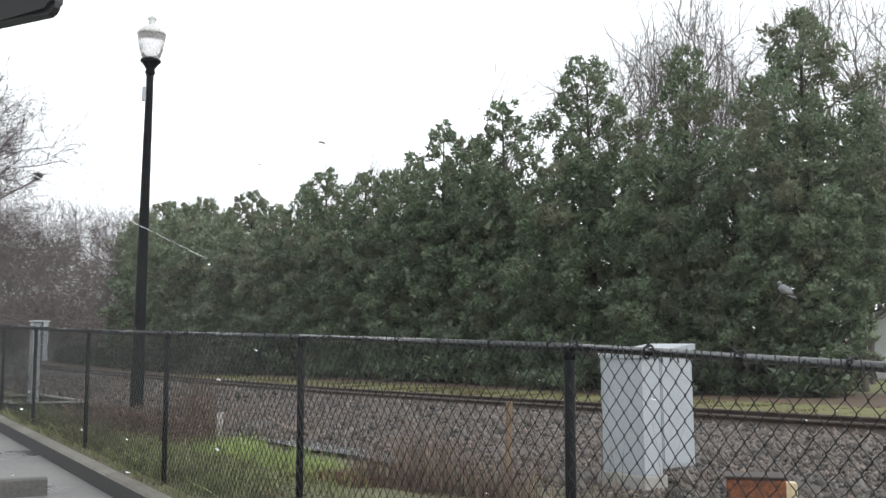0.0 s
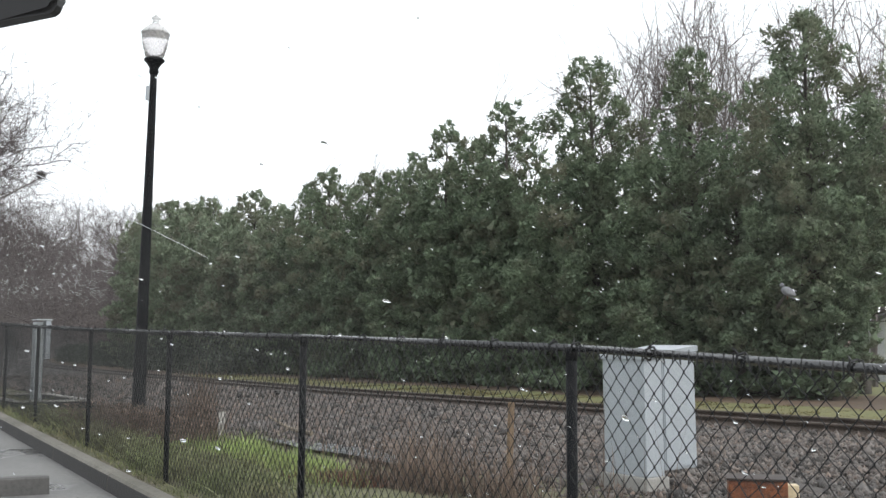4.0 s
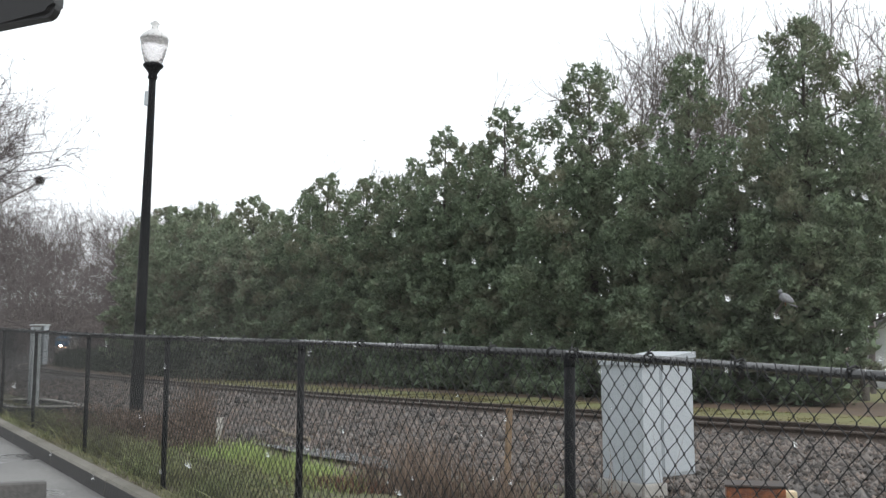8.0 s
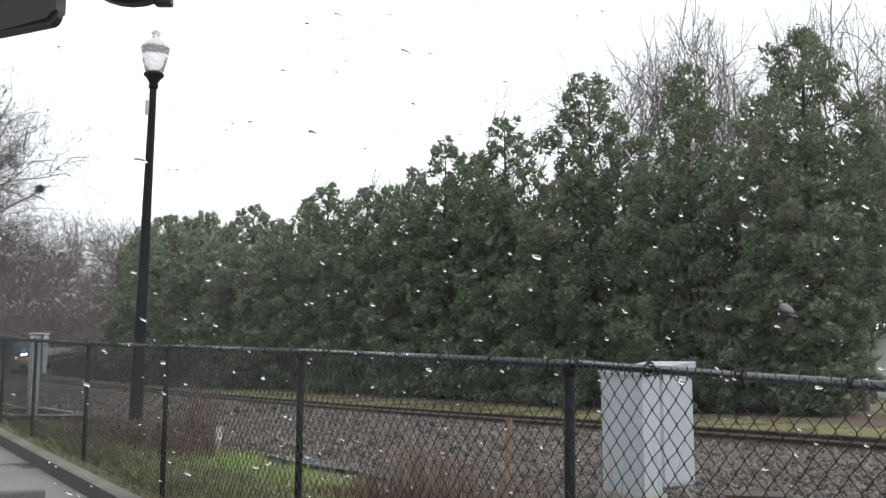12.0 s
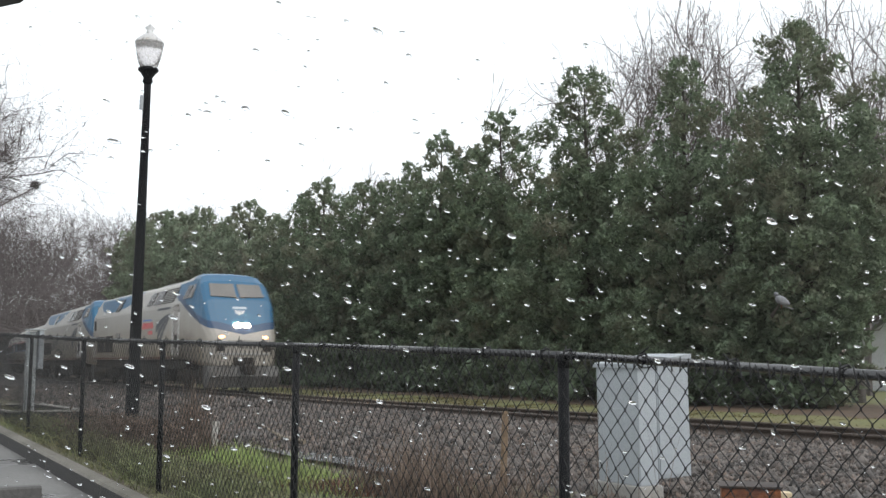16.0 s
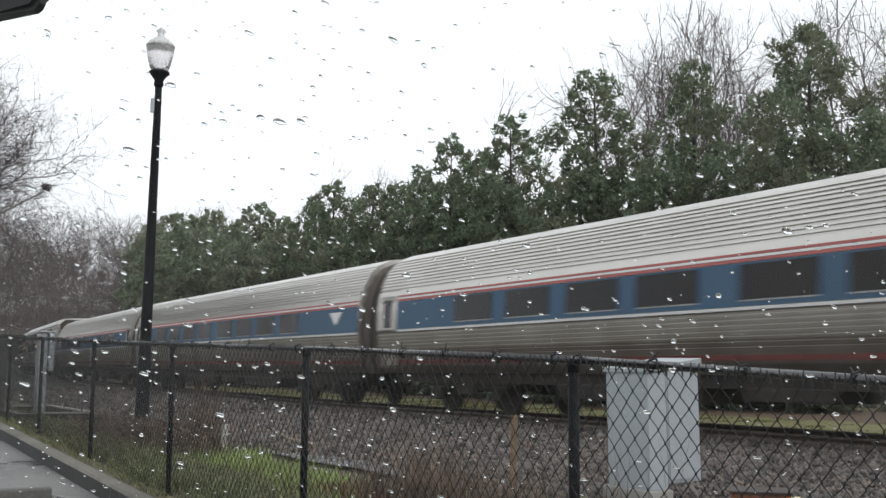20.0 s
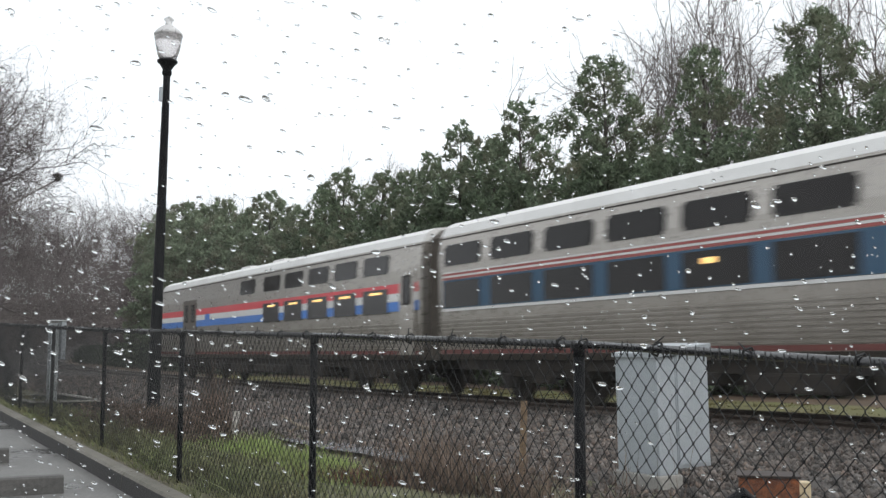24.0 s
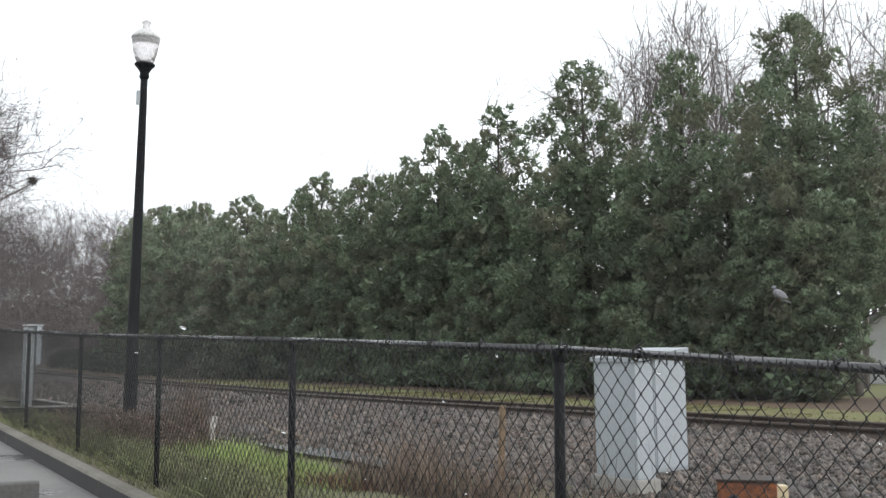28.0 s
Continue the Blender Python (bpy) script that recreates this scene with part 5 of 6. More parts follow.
def build_viewliner(tri=False):
    v = empty("sleeping_car" if not tri else "rear_car", "stainless sleeping car with two rows of windows" if not tri else "stainless rear car with red, white and blue stripes", "railway coach", "coaches")
    L = 25.9
    half = fluted(VL, [(1.08, 1.98)], 0.09, 0.03)
    low = [p for p in half if p[1] <= 3.86]
    bm = bmesh.new()
    ring = [(-x, z) for x, z in low] + [(x, z) for x, z in low[::-1]]
    prism(bm, ring, 0.4, L - 0.3, "Y")
    part("body", bm, M_SMOOTHSS, v)
    bm = bmesh.new()
    prism(bm, outline([p for p in VL if p[1] >= 3.85]), 0.4, L - 0.3, "Y")
    part("roof", bm, M_ROOFW, v, "pale rounded roof", smooth=False)
    def strip(name, mat, z0, z1, y0, y1, lab="", thick=0.012, bevel=0.0):
        side_panel(v, name, mat, y0, y1, z0, z1, (width_at(VL, z0), width_at(VL, z1)), lab, bevel, thick=thick)
    if not tri:
        y0b, y1b = 2.25, L - 0.5
        strip("blue_band", M_TBLUE, 2.12, 2.78, y0b, y1b)
        for z0, z1, m in ((2.79, 2.84, M_REDLINE), (2.845, 2.885, M_TWHITE), (2.89, 2.935, M_REDLINE), (2.94, 2.97, M_TWHITE)):
            strip("stripe", m, z0, z1, 0.6, y1b)
        strip("white_line", M_TWHITE, 2.05, 2.11, y0b, y1b)
        wins = [4.13, 6.15, 8.1, 10.8, 13.45, 15.5, 17.55, 19.6, 21.65, 23.72]
        for y in wins:
            strip("upper_window", M_WINDOW, 3.12, 3.62, y, y + 1.62, "", 0.02, 0.06)
            strip("lower_window", M_WINDOW, 2.14, 2.74, y, y + 1.62, "", 0.022)
        for s in (-1, 1):
            bm = bmesh.new()
            prism(bm, [(2.6, 2.66), (3.4, 2.66), (3.12, 2.4), (3.0, 2.3), (2.85, 2.4)], s * 1.56, s * 1.572, "X")
            part("white_mark", bm, M_TWHITE, v, "plain white mark")
            for y, m in ((2.35, M_COOLGLOW), (4.6, M_CABINGLOW), (6.6, M_CABINGLOW), (16.3, M_CABINGLOW)):
                bm = bmesh.new()
                box(bm, s * 1.57, s * 1.584, y, y + 0.32, 2.52, 2.62, 0.004)
                part("cabin_lamp", bm, m, v, "lit lamp behind the window")
        doors = [0.7]
    else:
        y0b, y1b = 0.6, L - 0.32
        strip("red_band", M_RED, 2.62, 2.86, y0b, y1b)
        strip("white_band", M_TWHITE, 2.41, 2.615, y0b, y1b)
        strip("blue_band", M_BBLUE, 2.16, 2.405, y0b, y1b)
        for k in range(5):
            y = 2.25 + 2.03 * k
            strip("lower_window", M_WINDOW, 2.12, 2.76, y, y + 1.56, "", 0.022)
            for s in (-1, 1):
                bm = bmesh.new()
                box(bm, s * 1.572, s * 1.586, y + 0.4, y + 1.1, 2.63, 2.69, 0.004)
                part("cabin_lamp", bm, M_CABINGLOW, v, "lit lamp behind the window")
        for k in range(6):
            y = 2.25 + 2.03 * k + (0.45 if k == 5 else 0)
            strip("upper_window", M_WINDOW, 3.16, 3.66, y, y + 1.56, "", 0.02, 0.05)
        doors = [0.7]
        # double service door
        for s in (-1, 1):
            for q in range(2):
                bm = bmesh.new()
                y = 19.95 + q * 0.95
                box(bm, s * 1.545 - 0.04, s * 1.545 + 0.04, y, y + 0.92, 1.02, 3.25, 0.01)
                d = part("service_door", bm, M_DULLDOOR, v, "dull stainless service door")
                bm = bmesh.new()
                box(bm, s * 1.585 - 0.01, s * 1.585 + 0.01, y + 0.22, y + 0.6, 2.35, 3.05, 0.03)
                part("door_window", bm, M_WINDOW, d)
            bm = bmesh.new()
            box(bm, s * 1.565, s * 1.58, 18.1, 18.7, 2.38, 2.62, 0.0)
            part("emblem", bm, M_BBLUE, v, "plain blue emblem")
            bm = bmesh.new()
            box(bm, s * 1.35 - 0.05, s * 1.35 + 0.05, L - 0.33, L - 0.27, 2.48, 2.56, 0.01)
            part("marker_lamp", bm, M_GREEN, v, "small lit green marker lamp")
            bm = bmesh.new()
            box(bm, s * 1.58 - 0.02, s * 1.58 + 0.02, L - 0.38, L - 0.26, 2.49, 2.56, 0.01)
            part("marker_lamp", bm, M_GREEN, v, "small lit green marker lamp")
        for y in (12.6, 16.2):
            bm = bmesh.new()
            box(bm, -0.6, 0.6, y, y + 1.1, 4.25, 4.42, 0.06)
            part("roof_unit", bm, M_ROOFW, v)
    for d in doors:
        dd = side_panel(v, "door", M_SMOOTHSS, d, d + 0.85, 1.05, 3.25, 1.555, "stainless entrance door", 0.0, thick=0.03)
        for o, s in zip(dd, (-1, 1)):
            bm = bmesh.new()
            box(bm, s * 1.585 - 0.01, s * 1.585 + 0.01, d + 0.24, d + 0.62, 2.3, 3.05, 0.05)
            part("door_window", bm, M_WINDOW, o)
    strip("gutter", M_DARK, 3.775, 3.8, 0.45, L - 0.35, "dark gutter line under the roof", 0.014)
    strip("sill_line", M_REDDULL, 1.06, 1.15, 0.5, L - 0.4)
    gang = [(-0.03, 0.4)] + ([] if tri else [(L - 0.3, L + 0.02)])
    for y0, y1 in gang:
        bm = bmesh.new()
        prism(bm, [(-1.3, 0.95), (-1.3, 3.9), (-1.0, 4.15), (1.0, 4.15), (1.3, 3.9), (1.3, 0.95)], y0, y1, "Y")
        part("gangway", bm, M_DIAPH, v, "dirty rubber gangway")
    bm = bmesh.new()
    box(bm, -1.25, 1.25, 0.8, L - 0.8, 0.7, 0.93)
    part("underframe", bm, M_DARK, v)
    for y0, y1, z in ((7.0, 9.5, 0.4), (10.2, 13.4, 0.46), (14.0, 16.0, 0.4), (16.6, 18.6, 0.5)):
        bm = bmesh.new()
        box(bm, -1.35, 1.35, y0, y1, z, 0.72, 0.05)
        part("equipment_box", bm, M_DARK, v)
    wheelset(v, 4.0)
    wheelset(v, L - 4.0)
    return v


def build_train():
    at = 0.0
    for v, ln in ((build_engine(True), 21.05), (build_engine(False), 21.05), (build_amfleet(), 26.0), (build_amfleet(), 26.0), (build_amfleet(), 26.0),
                  (build_amfleet(False, True, [4.65, 6.7, 15.3, 17.3, 19.2, 21.6], True), 26.0), (build_viewliner(), 26.0), (build_viewliner(), 26.0), (build_viewliner(True), 26.0)):
        TRAIN.append((v, at, ln))
        at += ln


build_train()


# ================= ground cover =================
def blades(n, place, height, width, rng, lean=0.35):
    """Upright tapering blades on the ground; place gives n points (x, y)."""
    xy = place(n)
    z = ground_z(xy[:, 0], xy[:, 1])
    b = np.concatenate([xy, z[:, None] - 0.02], 1)
    lump = 0.72 + 0.3 * np.sin(6.3 * xy[:, 0] + 1.7 * np.sin(3.1 * xy[:, 1])) * np.sin(5.2 * xy[:, 1] + 1.1) + 0.22 * np.sin(17 * xy[:, 0] + 2) * np.sin(14 * xy[:, 1])
    h = height * rng.uniform(0.35, 1.2, (n, 1)) * lump[:, None]
    a = rng.uniform(0, 2 * math.pi, n)
    side = np.stack([np.cos(a), np.sin(a), np.zeros(n)], 1) * width * rng.uniform(0.6, 1.3, (n, 1))
    tip = b + np.concatenate([rng.normal(0, lean, (n, 2)) * h, h], 1)
    mid = b + (tip - b) * 0.55 + np.array([0, 0, 0.08]) * h
    v = np.stack([b - side, b + side, mid + side * 0.6, mid - side * 0.6, tip, tip + side * 0.15], 1).reshape(-1, 3)
    k = (np.arange(n) * 6)[:, None]
    f = np.concatenate([k + np.array([[0, 1, 2, 3]]), k + np.array([[3, 2, 5, 4]])])
    return v, f


def patch(cx, cy, rx, ry, rng):
    def place(n):
        r = np.sqrt(rng.uniform(0, 1, n)) * (1 + 0.25 * rng.normal(0, 1, n))
        a = rng.uniform(0, 2 * math.pi, n)
        return np.stack([np.maximum(cx + rx * r * np.cos(a), 2.62), cy + ry * r * np.sin(a)], 1)
    return place


def tufts(cx, cy, rx, ry, count, rng, size=0.06):
    """Blades gathered in separate tufts."""
    base = patch(cx, cy, rx, ry, rng)(count)

    def place(n):
        return base[rng.integers(0, count, n)] + rng.normal(0, size, (n, 2))
    return place


def strip_of(x0, x1, y0, y1, rng):
    def place(n):
        return np.stack([rng.uniform(x0, x1, n), rng.uniform(y0, y1, n)], 1)
    return place


def build_cover():
    rng = np.random.default_rng(11)
    def add(name, mat, label, jobs):
        vs, fs, o = [], [], 0
        for n, place, h, w, ln in jobs:
            v, f = blades(n, place, h, w, rng, ln)
            vs.append(v), fs.append(f + o)
            o += len(v)
        tagged(mesh_part(name, np.concatenate(vs), np.concatenate(fs), mat), label, "grass" if "grass" in name else "weeds", kind="stuff")
    add("bright_grass", M_GRASS, "fresh green grass clump behind the fence", [
        (5200, tufts(3.95, 10.6, 0.55, 1.5, 75, rng, 0.09), 0.24, 0.0055, 0.5), (2600, patch(3.95, 10.4, 0.55, 1.5, rng), 0.13, 0.005, 0.6),
        (1300, tufts(3.75, 9.1, 0.4, 0.5, 26, rng, 0.08), 0.15, 0.005, 0.6), (500, tufts(4.7, 10.4, 0.25, 0.5, 10, rng, 0.06), 0.12, 0.005, 0.6)])
    add("dull_grass", M_GRASSD, "dull winter grass along the kerb and fence", [
        (12000, strip_of(2.44, 3.2, 3, 21, rng), 0.13, 0.005, 0.6), (3000, strip_of(3.0, 5.2, 3.5, 22, rng), 0.1, 0.006, 0.8),
        (4200, tufts(3.4, 12, 0.7, 6.5, 130, rng, 0.08), 0.22, 0.006, 0.7), (2500, strip_of(2.5, 4.5, 16, 26, rng), 0.16, 0.009, 0.5),
        (2200, tufts(2.8, 11, 0.16, 4.0, 60, rng, 0.07), 0.27, 0.008, 0.7)])
    add("dry_weeds", M_DRY, "dry brown weeds beyond the chain-link fence", [
        (3600, tufts(3.55, 13.0, 0.5, 1.6, 44, rng, 0.1), 0.4, 0.0055, 0.5), (900, tufts(4.1, 12.9, 0.3, 0.6, 11, rng, 0.06), 0.62, 0.005, 0.3),
        (1500, tufts(3.2, 11.9, 0.35, 1.8, 30, rng, 0.08), 0.22, 0.006, 0.8), (260, tufts(4.35, 13.6, 0.12, 0.2, 3, rng, 0.05), 0.95, 0.006, 0.16),
        (430, tufts(4.5, 8.55, 0.22, 0.45, 10, rng, 0.06), 0.5, 0.005, 0.3), (420, tufts(4.8, 8.4, 0.3, 0.7, 10, rng, 0.07), 0.66, 0.004, 0.2),
        (460, tufts(5.15, 8.0, 0.3, 0.6, 15, rng, 0.08), 0.46, 0.005, 0.35), (200, tufts(4.9, 6.6, 0.4, 0.7, 14, rng, 0.07), 0.4, 0.0045, 0.35),
        (450, strip_of(4.3, 6.2, 5, 18, rng), 0.3, 0.005, 0.4), (160, strip_of(4.6, 6.6, 6.5, 11, rng), 0.85, 0.004, 0.15)])
    add("russet_weeds", M_RUSSET, "low russet dead weeds beside the bright grass", [(1500, tufts(4.25, 8.75, 0.32, 0.4, 22, rng, 0.07), 0.17, 0.007, 0.8)])
    add("lawn_grass", M_LAWNGRASS, "short yellowish winter lawn beyond the track", [(26000, strip_of(17.4, 20.8, 6, 60, rng), 0.055, 0.02, 0.7)])
    # small leaves and seed heads among the weeds and the grass
    def litter(name, mat, label, spots):
        vs, fs, o = [], [], 0
        for n, place, high, size in spots:
            xy = place(n)
            c = np.concatenate([xy, ground_z(xy[:, 0], xy[:, 1])[:, None] + rng.uniform(0, 1, (n, 1)) ** 1.4 * high], 1)
            v, f = scatter(c, 3, (0.03, 0.03, 0.02), size, rng, 0.4, 0.2)
            vs.append(v), fs.append(f + o)
            o += len(v)
        tagged(mesh_part(name, np.concatenate(vs), np.concatenate(fs), mat), label, "weeds", kind="stuff")
    litter("withered_leaves", M_DRY, "withered brown leaves among the weeds", [
        (2500, tufts(3.5, 12.9, 0.5, 1.5, 60, rng, 0.09), 0.34, 0.03), (700, tufts(4.1, 12.9, 0.28, 0.5, 12, rng, 0.06), 0.55, 0.022),
        (170, tufts(4.5, 8.55, 0.2, 0.4, 9, rng, 0.06), 0.42, 0.018), (170, tufts(5.1, 8.0, 0.35, 0.7, 14, rng, 0.07), 0.35, 0.018)])
    litter("ground_leaves", M_GRASSD, "low dull green leaves along the fence", [
        (2600, tufts(2.95, 12.0, 0.3, 4.5, 110, rng, 0.09), 0.16, 0.03), (1200, tufts(3.1, 8.8, 0.3, 1.5, 50, rng, 0.08), 0.14, 0.026)])
    # crushed stones of the bed
    octa = np.array([[1, 0, 0], [-1, 0, 0], [0, 1, 0], [0, -1, 0], [0, 0, 1], [0, 0, -1]], dtype=float)
    of = np.array([[0, 2, 4], [2, 1, 4], [1, 3, 4], [3, 0, 4], [2, 0, 5], [1, 2, 5], [3, 1, 5], [0, 3, 5]])
    xs, ys, ss = [], [], []
    for n, x0, x1, y0, y1, size in ((26000, 5.9, 12.9, 1.5, 13, 0.029), (17000, 5.9, 12.9, 13, 28, 0.038), (5000, 6.2, 12.9, 28, 60, 0.065), (4000, 12.9, 16.4, 4, 30, 0.036)):
        xs.append(rng.uniform(x0, x1, n)), ys.append(rng.uniform(y0, y1, n)), ss.append(size * rng.lognormal(0, 0.3, n))
    x, y, s = map(np.concatenate, (xs, ys, ss))
    keep = rng.uniform(0, 1, len(x)) < np.clip((x - 5.4) / 1.3, 0.15, 1)
    x, y, s = x[keep], y[keep], s[keep]
    xx = x + drift(y)
    z = ground_z(xx, y) + 0.3 * s
    n = len(x)
    v = octa[None] * s[:, None, None] * rng.uniform(0.55, 1.25, (n, 6, 1)) + rng.normal(0, 0.22, (n, 6, 3)) * s[:, None, None]
    a = rng.uniform(0, 6.28, n)
    c, sn = np.cos(a)[:, None], np.sin(a)[:, None]
    v = np.stack([v[..., 0] * c - v[..., 1] * sn, v[..., 0] * sn + v[..., 1] * c, v[..., 2]], -1) + np.stack([xx, y, z], -1)[:, None]
    f = of[None] + (np.arange(n) * 6)[:, None, None]
    tagged(mesh_part("ballast_stones", v.reshape(-1, 3), f.reshape(-1, 3), M_STONE), "grey crushed stones of the railway bed", "stones", kind="stuff")
    # dark low growth on the far side of the line
    k = 900
    yy = rng.uniform(58, 250, k)
    bx = TRACK_X + drift(yy) + rng.uniform(4.6, 10, k)
    c = np.stack([bx, yy, ground_z(bx, yy) + rng.uniform(0, 1, k) * 1.6], 1)
    v, f = scatter(c, 60, (0.5, 0.5, 0.35), 0.2, rng, 0.3, 0.3)
    tagged(mesh_part("low_shrubs", v, f, M_SHRUB), "dark low shrubs along the far side of the track", "shrubs", kind="stuff")
    # growth inside the bend, which hides the line beyond it
    k = 420
    yy = rng.uniform(150, 275, k)
    bx = yy * rng.uniform(0.2095, 0.27, k)
    bx = np.maximum(bx, TRACK_X + drift(yy) + 5.0)
    c = np.stack([bx, yy, ground_z(bx, yy) + rng.uniform(0, 1, k) * 6.5], 1)
    v, f = scatter(c, 60, (0.8, 0.8, 0.7), 0.5, rng, 0.08, 0.5)
    tagged(mesh_part("bend_thicket", v, f, M_BRUSH), "dense leafless thicket inside the bend of the line", "thicket", kind="stuff")
    # far brush that closes the wood
    k = 3800
    yy = rng.uniform(95, 330, k)
    off = np.where(rng.uniform(0, 1, k) < 0.55, -rng.uniform(9, 45, k), rng.uniform(14, 55, k))
    bx = TRACK_X + drift(yy) + off
    c = np.stack([bx, yy, ground_z(bx, yy) + rng.uniform(0, 1, k) ** 1.3 * 7.0], 1)
    v, f = scatter(c, 40, (0.9, 0.9, 0.8), 0.7, rng, 0.04, 0.6)
    tagged(mesh_part("far_brush", v, f, M_BRUSH), "hazy brown leafless undergrowth of the far wood", "undergrowth", kind="stuff")
    yy = rng.uniform(340, 480, 900)
    bx = TRACK_X + drift(yy) + rng.uniform(-90, 60, 900)
    c = np.stack([bx, yy, ground_z(bx, yy) + rng.uniform(0, 1, 900) * 26.0], 1)
    low = np.stack([TRACK_X + drift(np.full(1800, 420.0)) + rng.uniform(-140, 60, 1800), rng.uniform(345, 470, 1800), np.zeros(1800)], 1)
    low[:, 2] = ground_z(low[:, 0], low[:, 1]) + rng.uniform(0, 1, 1800) * 11
    c = np.concatenate([c, low])
    v, f = scatter(c, 40, (2.5, 2.5, 2.2), 2.0, rng, 0.04, 0.6)
    tagged(mesh_part("far_wood", v, f, M_BRUSH), "hazy grey-brown wood in the far distance", "wood", kind="stuff")


M_RUSSET = leafy("russet_dead_weeds", (0.16, 0.082, 0.06), (0.12, 0.07, 0.05))
M_LAWNGRASS = leafy("winter_lawn_blades", (0.139, 0.123, 0.053), (0.118, 0.101, 0.049))
M_BRUSH = leafy("far_brown_brush", (0.15, 0.13, 0.124), (0.125, 0.108, 0.104), 0.2)
build_cover()


# ================= house and bird =================
def build_house():
    t = empty("house", "small white clapboard house behind the trees", "house")
    t.matrix_world = pose(44.0, 34.4, float(ground_z(44, 34)))
    M_SIDING = material("white_siding", (0.62, 0.63, 0.64), 0.6, var=0.1, scale=1.0, fine=12)
    M_SHINGLE = material("grey_shingle", (0.2, 0.2, 0.21), 0.85, var=0.3, scale=2, fine=18)
    bm = bmesh.new()
    prism(bm, [(-8.0, -0.3), (0.0, -0.3), (0.0, 2.5), (-4.0, 4.6), (-8.0, 2.5)], 0.0, 9.0, "X")
    wall = part("wall", bm, M_SIDING, t)
    for k in range(13):
        bm = bmesh.new()
        z = 0.05 + k * 0.19
        prism(bm, [(-0.03, z), (0.0, z), (0.0, z + 0.18), (-0.012, z + 0.18)], -8.0, 0.0, "Y")
        part("siding_board", bm, M_SIDING, wall)
    for s in (0, 1):
        bm = bmesh.new()
        pts = [(0.35, 2.3), (-4.0, 4.62), (-4.0, 4.78), (0.35, 2.46)] if s == 0 else [(-8.35, 2.3), (-4.0, 4.62), (-4.0, 4.78), (-8.35, 2.46)]
        prism(bm, pts, -0.4, 9.4, "X")
        part("roof", bm, M_SHINGLE, t)
    bm = bmesh.new()
    box(bm, -0.05, 0.02, -3.2, -2.2, 0.9, 2.2, 0.01)
    w = part("window", bm, M_WHITE, t)
    bm = bmesh.new()
    box(bm, -0.06, -0.04, -3.1, -2.3, 1.0, 2.1)
    part("pane", bm, M_WINDOW, w)


def build_bird():
    t = empty("bird", "grey pigeon perched on an evergreen bough", "bird")
    t.matrix_world = pose(21.2, 18.9, 3.18, 0, 0, 305)
    M_FEATHER = material("grey_feathers", (0.17, 0.175, 0.19), 0.8, var=0.25, scale=12, fine=60)
    M_WING = material("pale_grey_wing", (0.24, 0.245, 0.26), 0.8, var=0.25, scale=12, fine=60)
    def blob(name, loc, size, mat, rx=0.0, ry=0.0):
        bm = bmesh.new()
        bmesh.ops.create_uvsphere(bm, u_segments=14, v_segments=10, radius=1.0, matrix=Matrix.Translation(loc) @ Euler((rx, ry, 0)).to_matrix().to_4x4() @ Matrix.Diagonal((*size, 1)))
        return part(name, bm, mat, t, smooth=True)
    blob("body", (0, 0, 0), (0.17, 0.1, 0.115), M_FEATHER, 0, 0.55)
    blob("head", (-0.13, 0, 0.16), (0.06, 0.055, 0.06), M_FEATHER)
    for s in (-1, 1):
        blob("wing", (0.05, s * 0.08, -0.01), (0.17, 0.03, 0.075), M_WING, 0, 0.6)
        bm = bmesh.new()
        tube(bm, (0, s * 0.035, -0.08), (-0.01, s * 0.035, -0.2), 0.009, seg=6)
        part("leg", bm, M_RUST, t)
    bm = bmesh.new()
    box(bm, 0.12, 0.34, -0.045, 0.045, -0.13, -0.1, 0.01, Matrix.Rotation(0.35, 4, "Y"))
    part("tail", bm, M_WING, t)
    bm = bmesh.new()
    tube(bm, (-0.19, 0, 0.16), (-0.235, 0, 0.15), 0.012, 0.002, seg=6)
    part("beak", bm, M_DARK, t)
    p = empty("perch_bough", "thin bare bough reaching out of the evergreen", "branch")
    bm = bmesh.new()
    tube(bm, (20.95, 18.75, 3.07), (22.6, 20.5, 2.9), 0.02, 0.05, seg=7)
    tube(bm, (22.6, 20.5, 2.9), (24.0, 21.2, 2.6), 0.05, 0.08, seg=7)
    part("bough", bm, M_BARK, p)


build_house()
build_bird()


# ================= the parked car's windscreen =================
def windscreen_frame():
    c, tilt = radians(HEAD), radians(35)
    right = Vector((math.cos(c), -math.sin(c), 0))
    ahead = Vector((math.sin(c), math.cos(c), 0))
    up = -ahead * math.sin(tilt) + Vector((0, 0, 1)) * math.cos(tilt)
    into = right.cross(up)
    o = Vector((0, 0, EYE_Z)) + ahead * 0.62
    return Matrix((( right.x, up.x, into.x, o.x), (right.y, up.y, into.y, o.y), (right.z, up.z, into.z, o.z), (0, 0, 0, 1)))


GLASS = windscreen_frame()


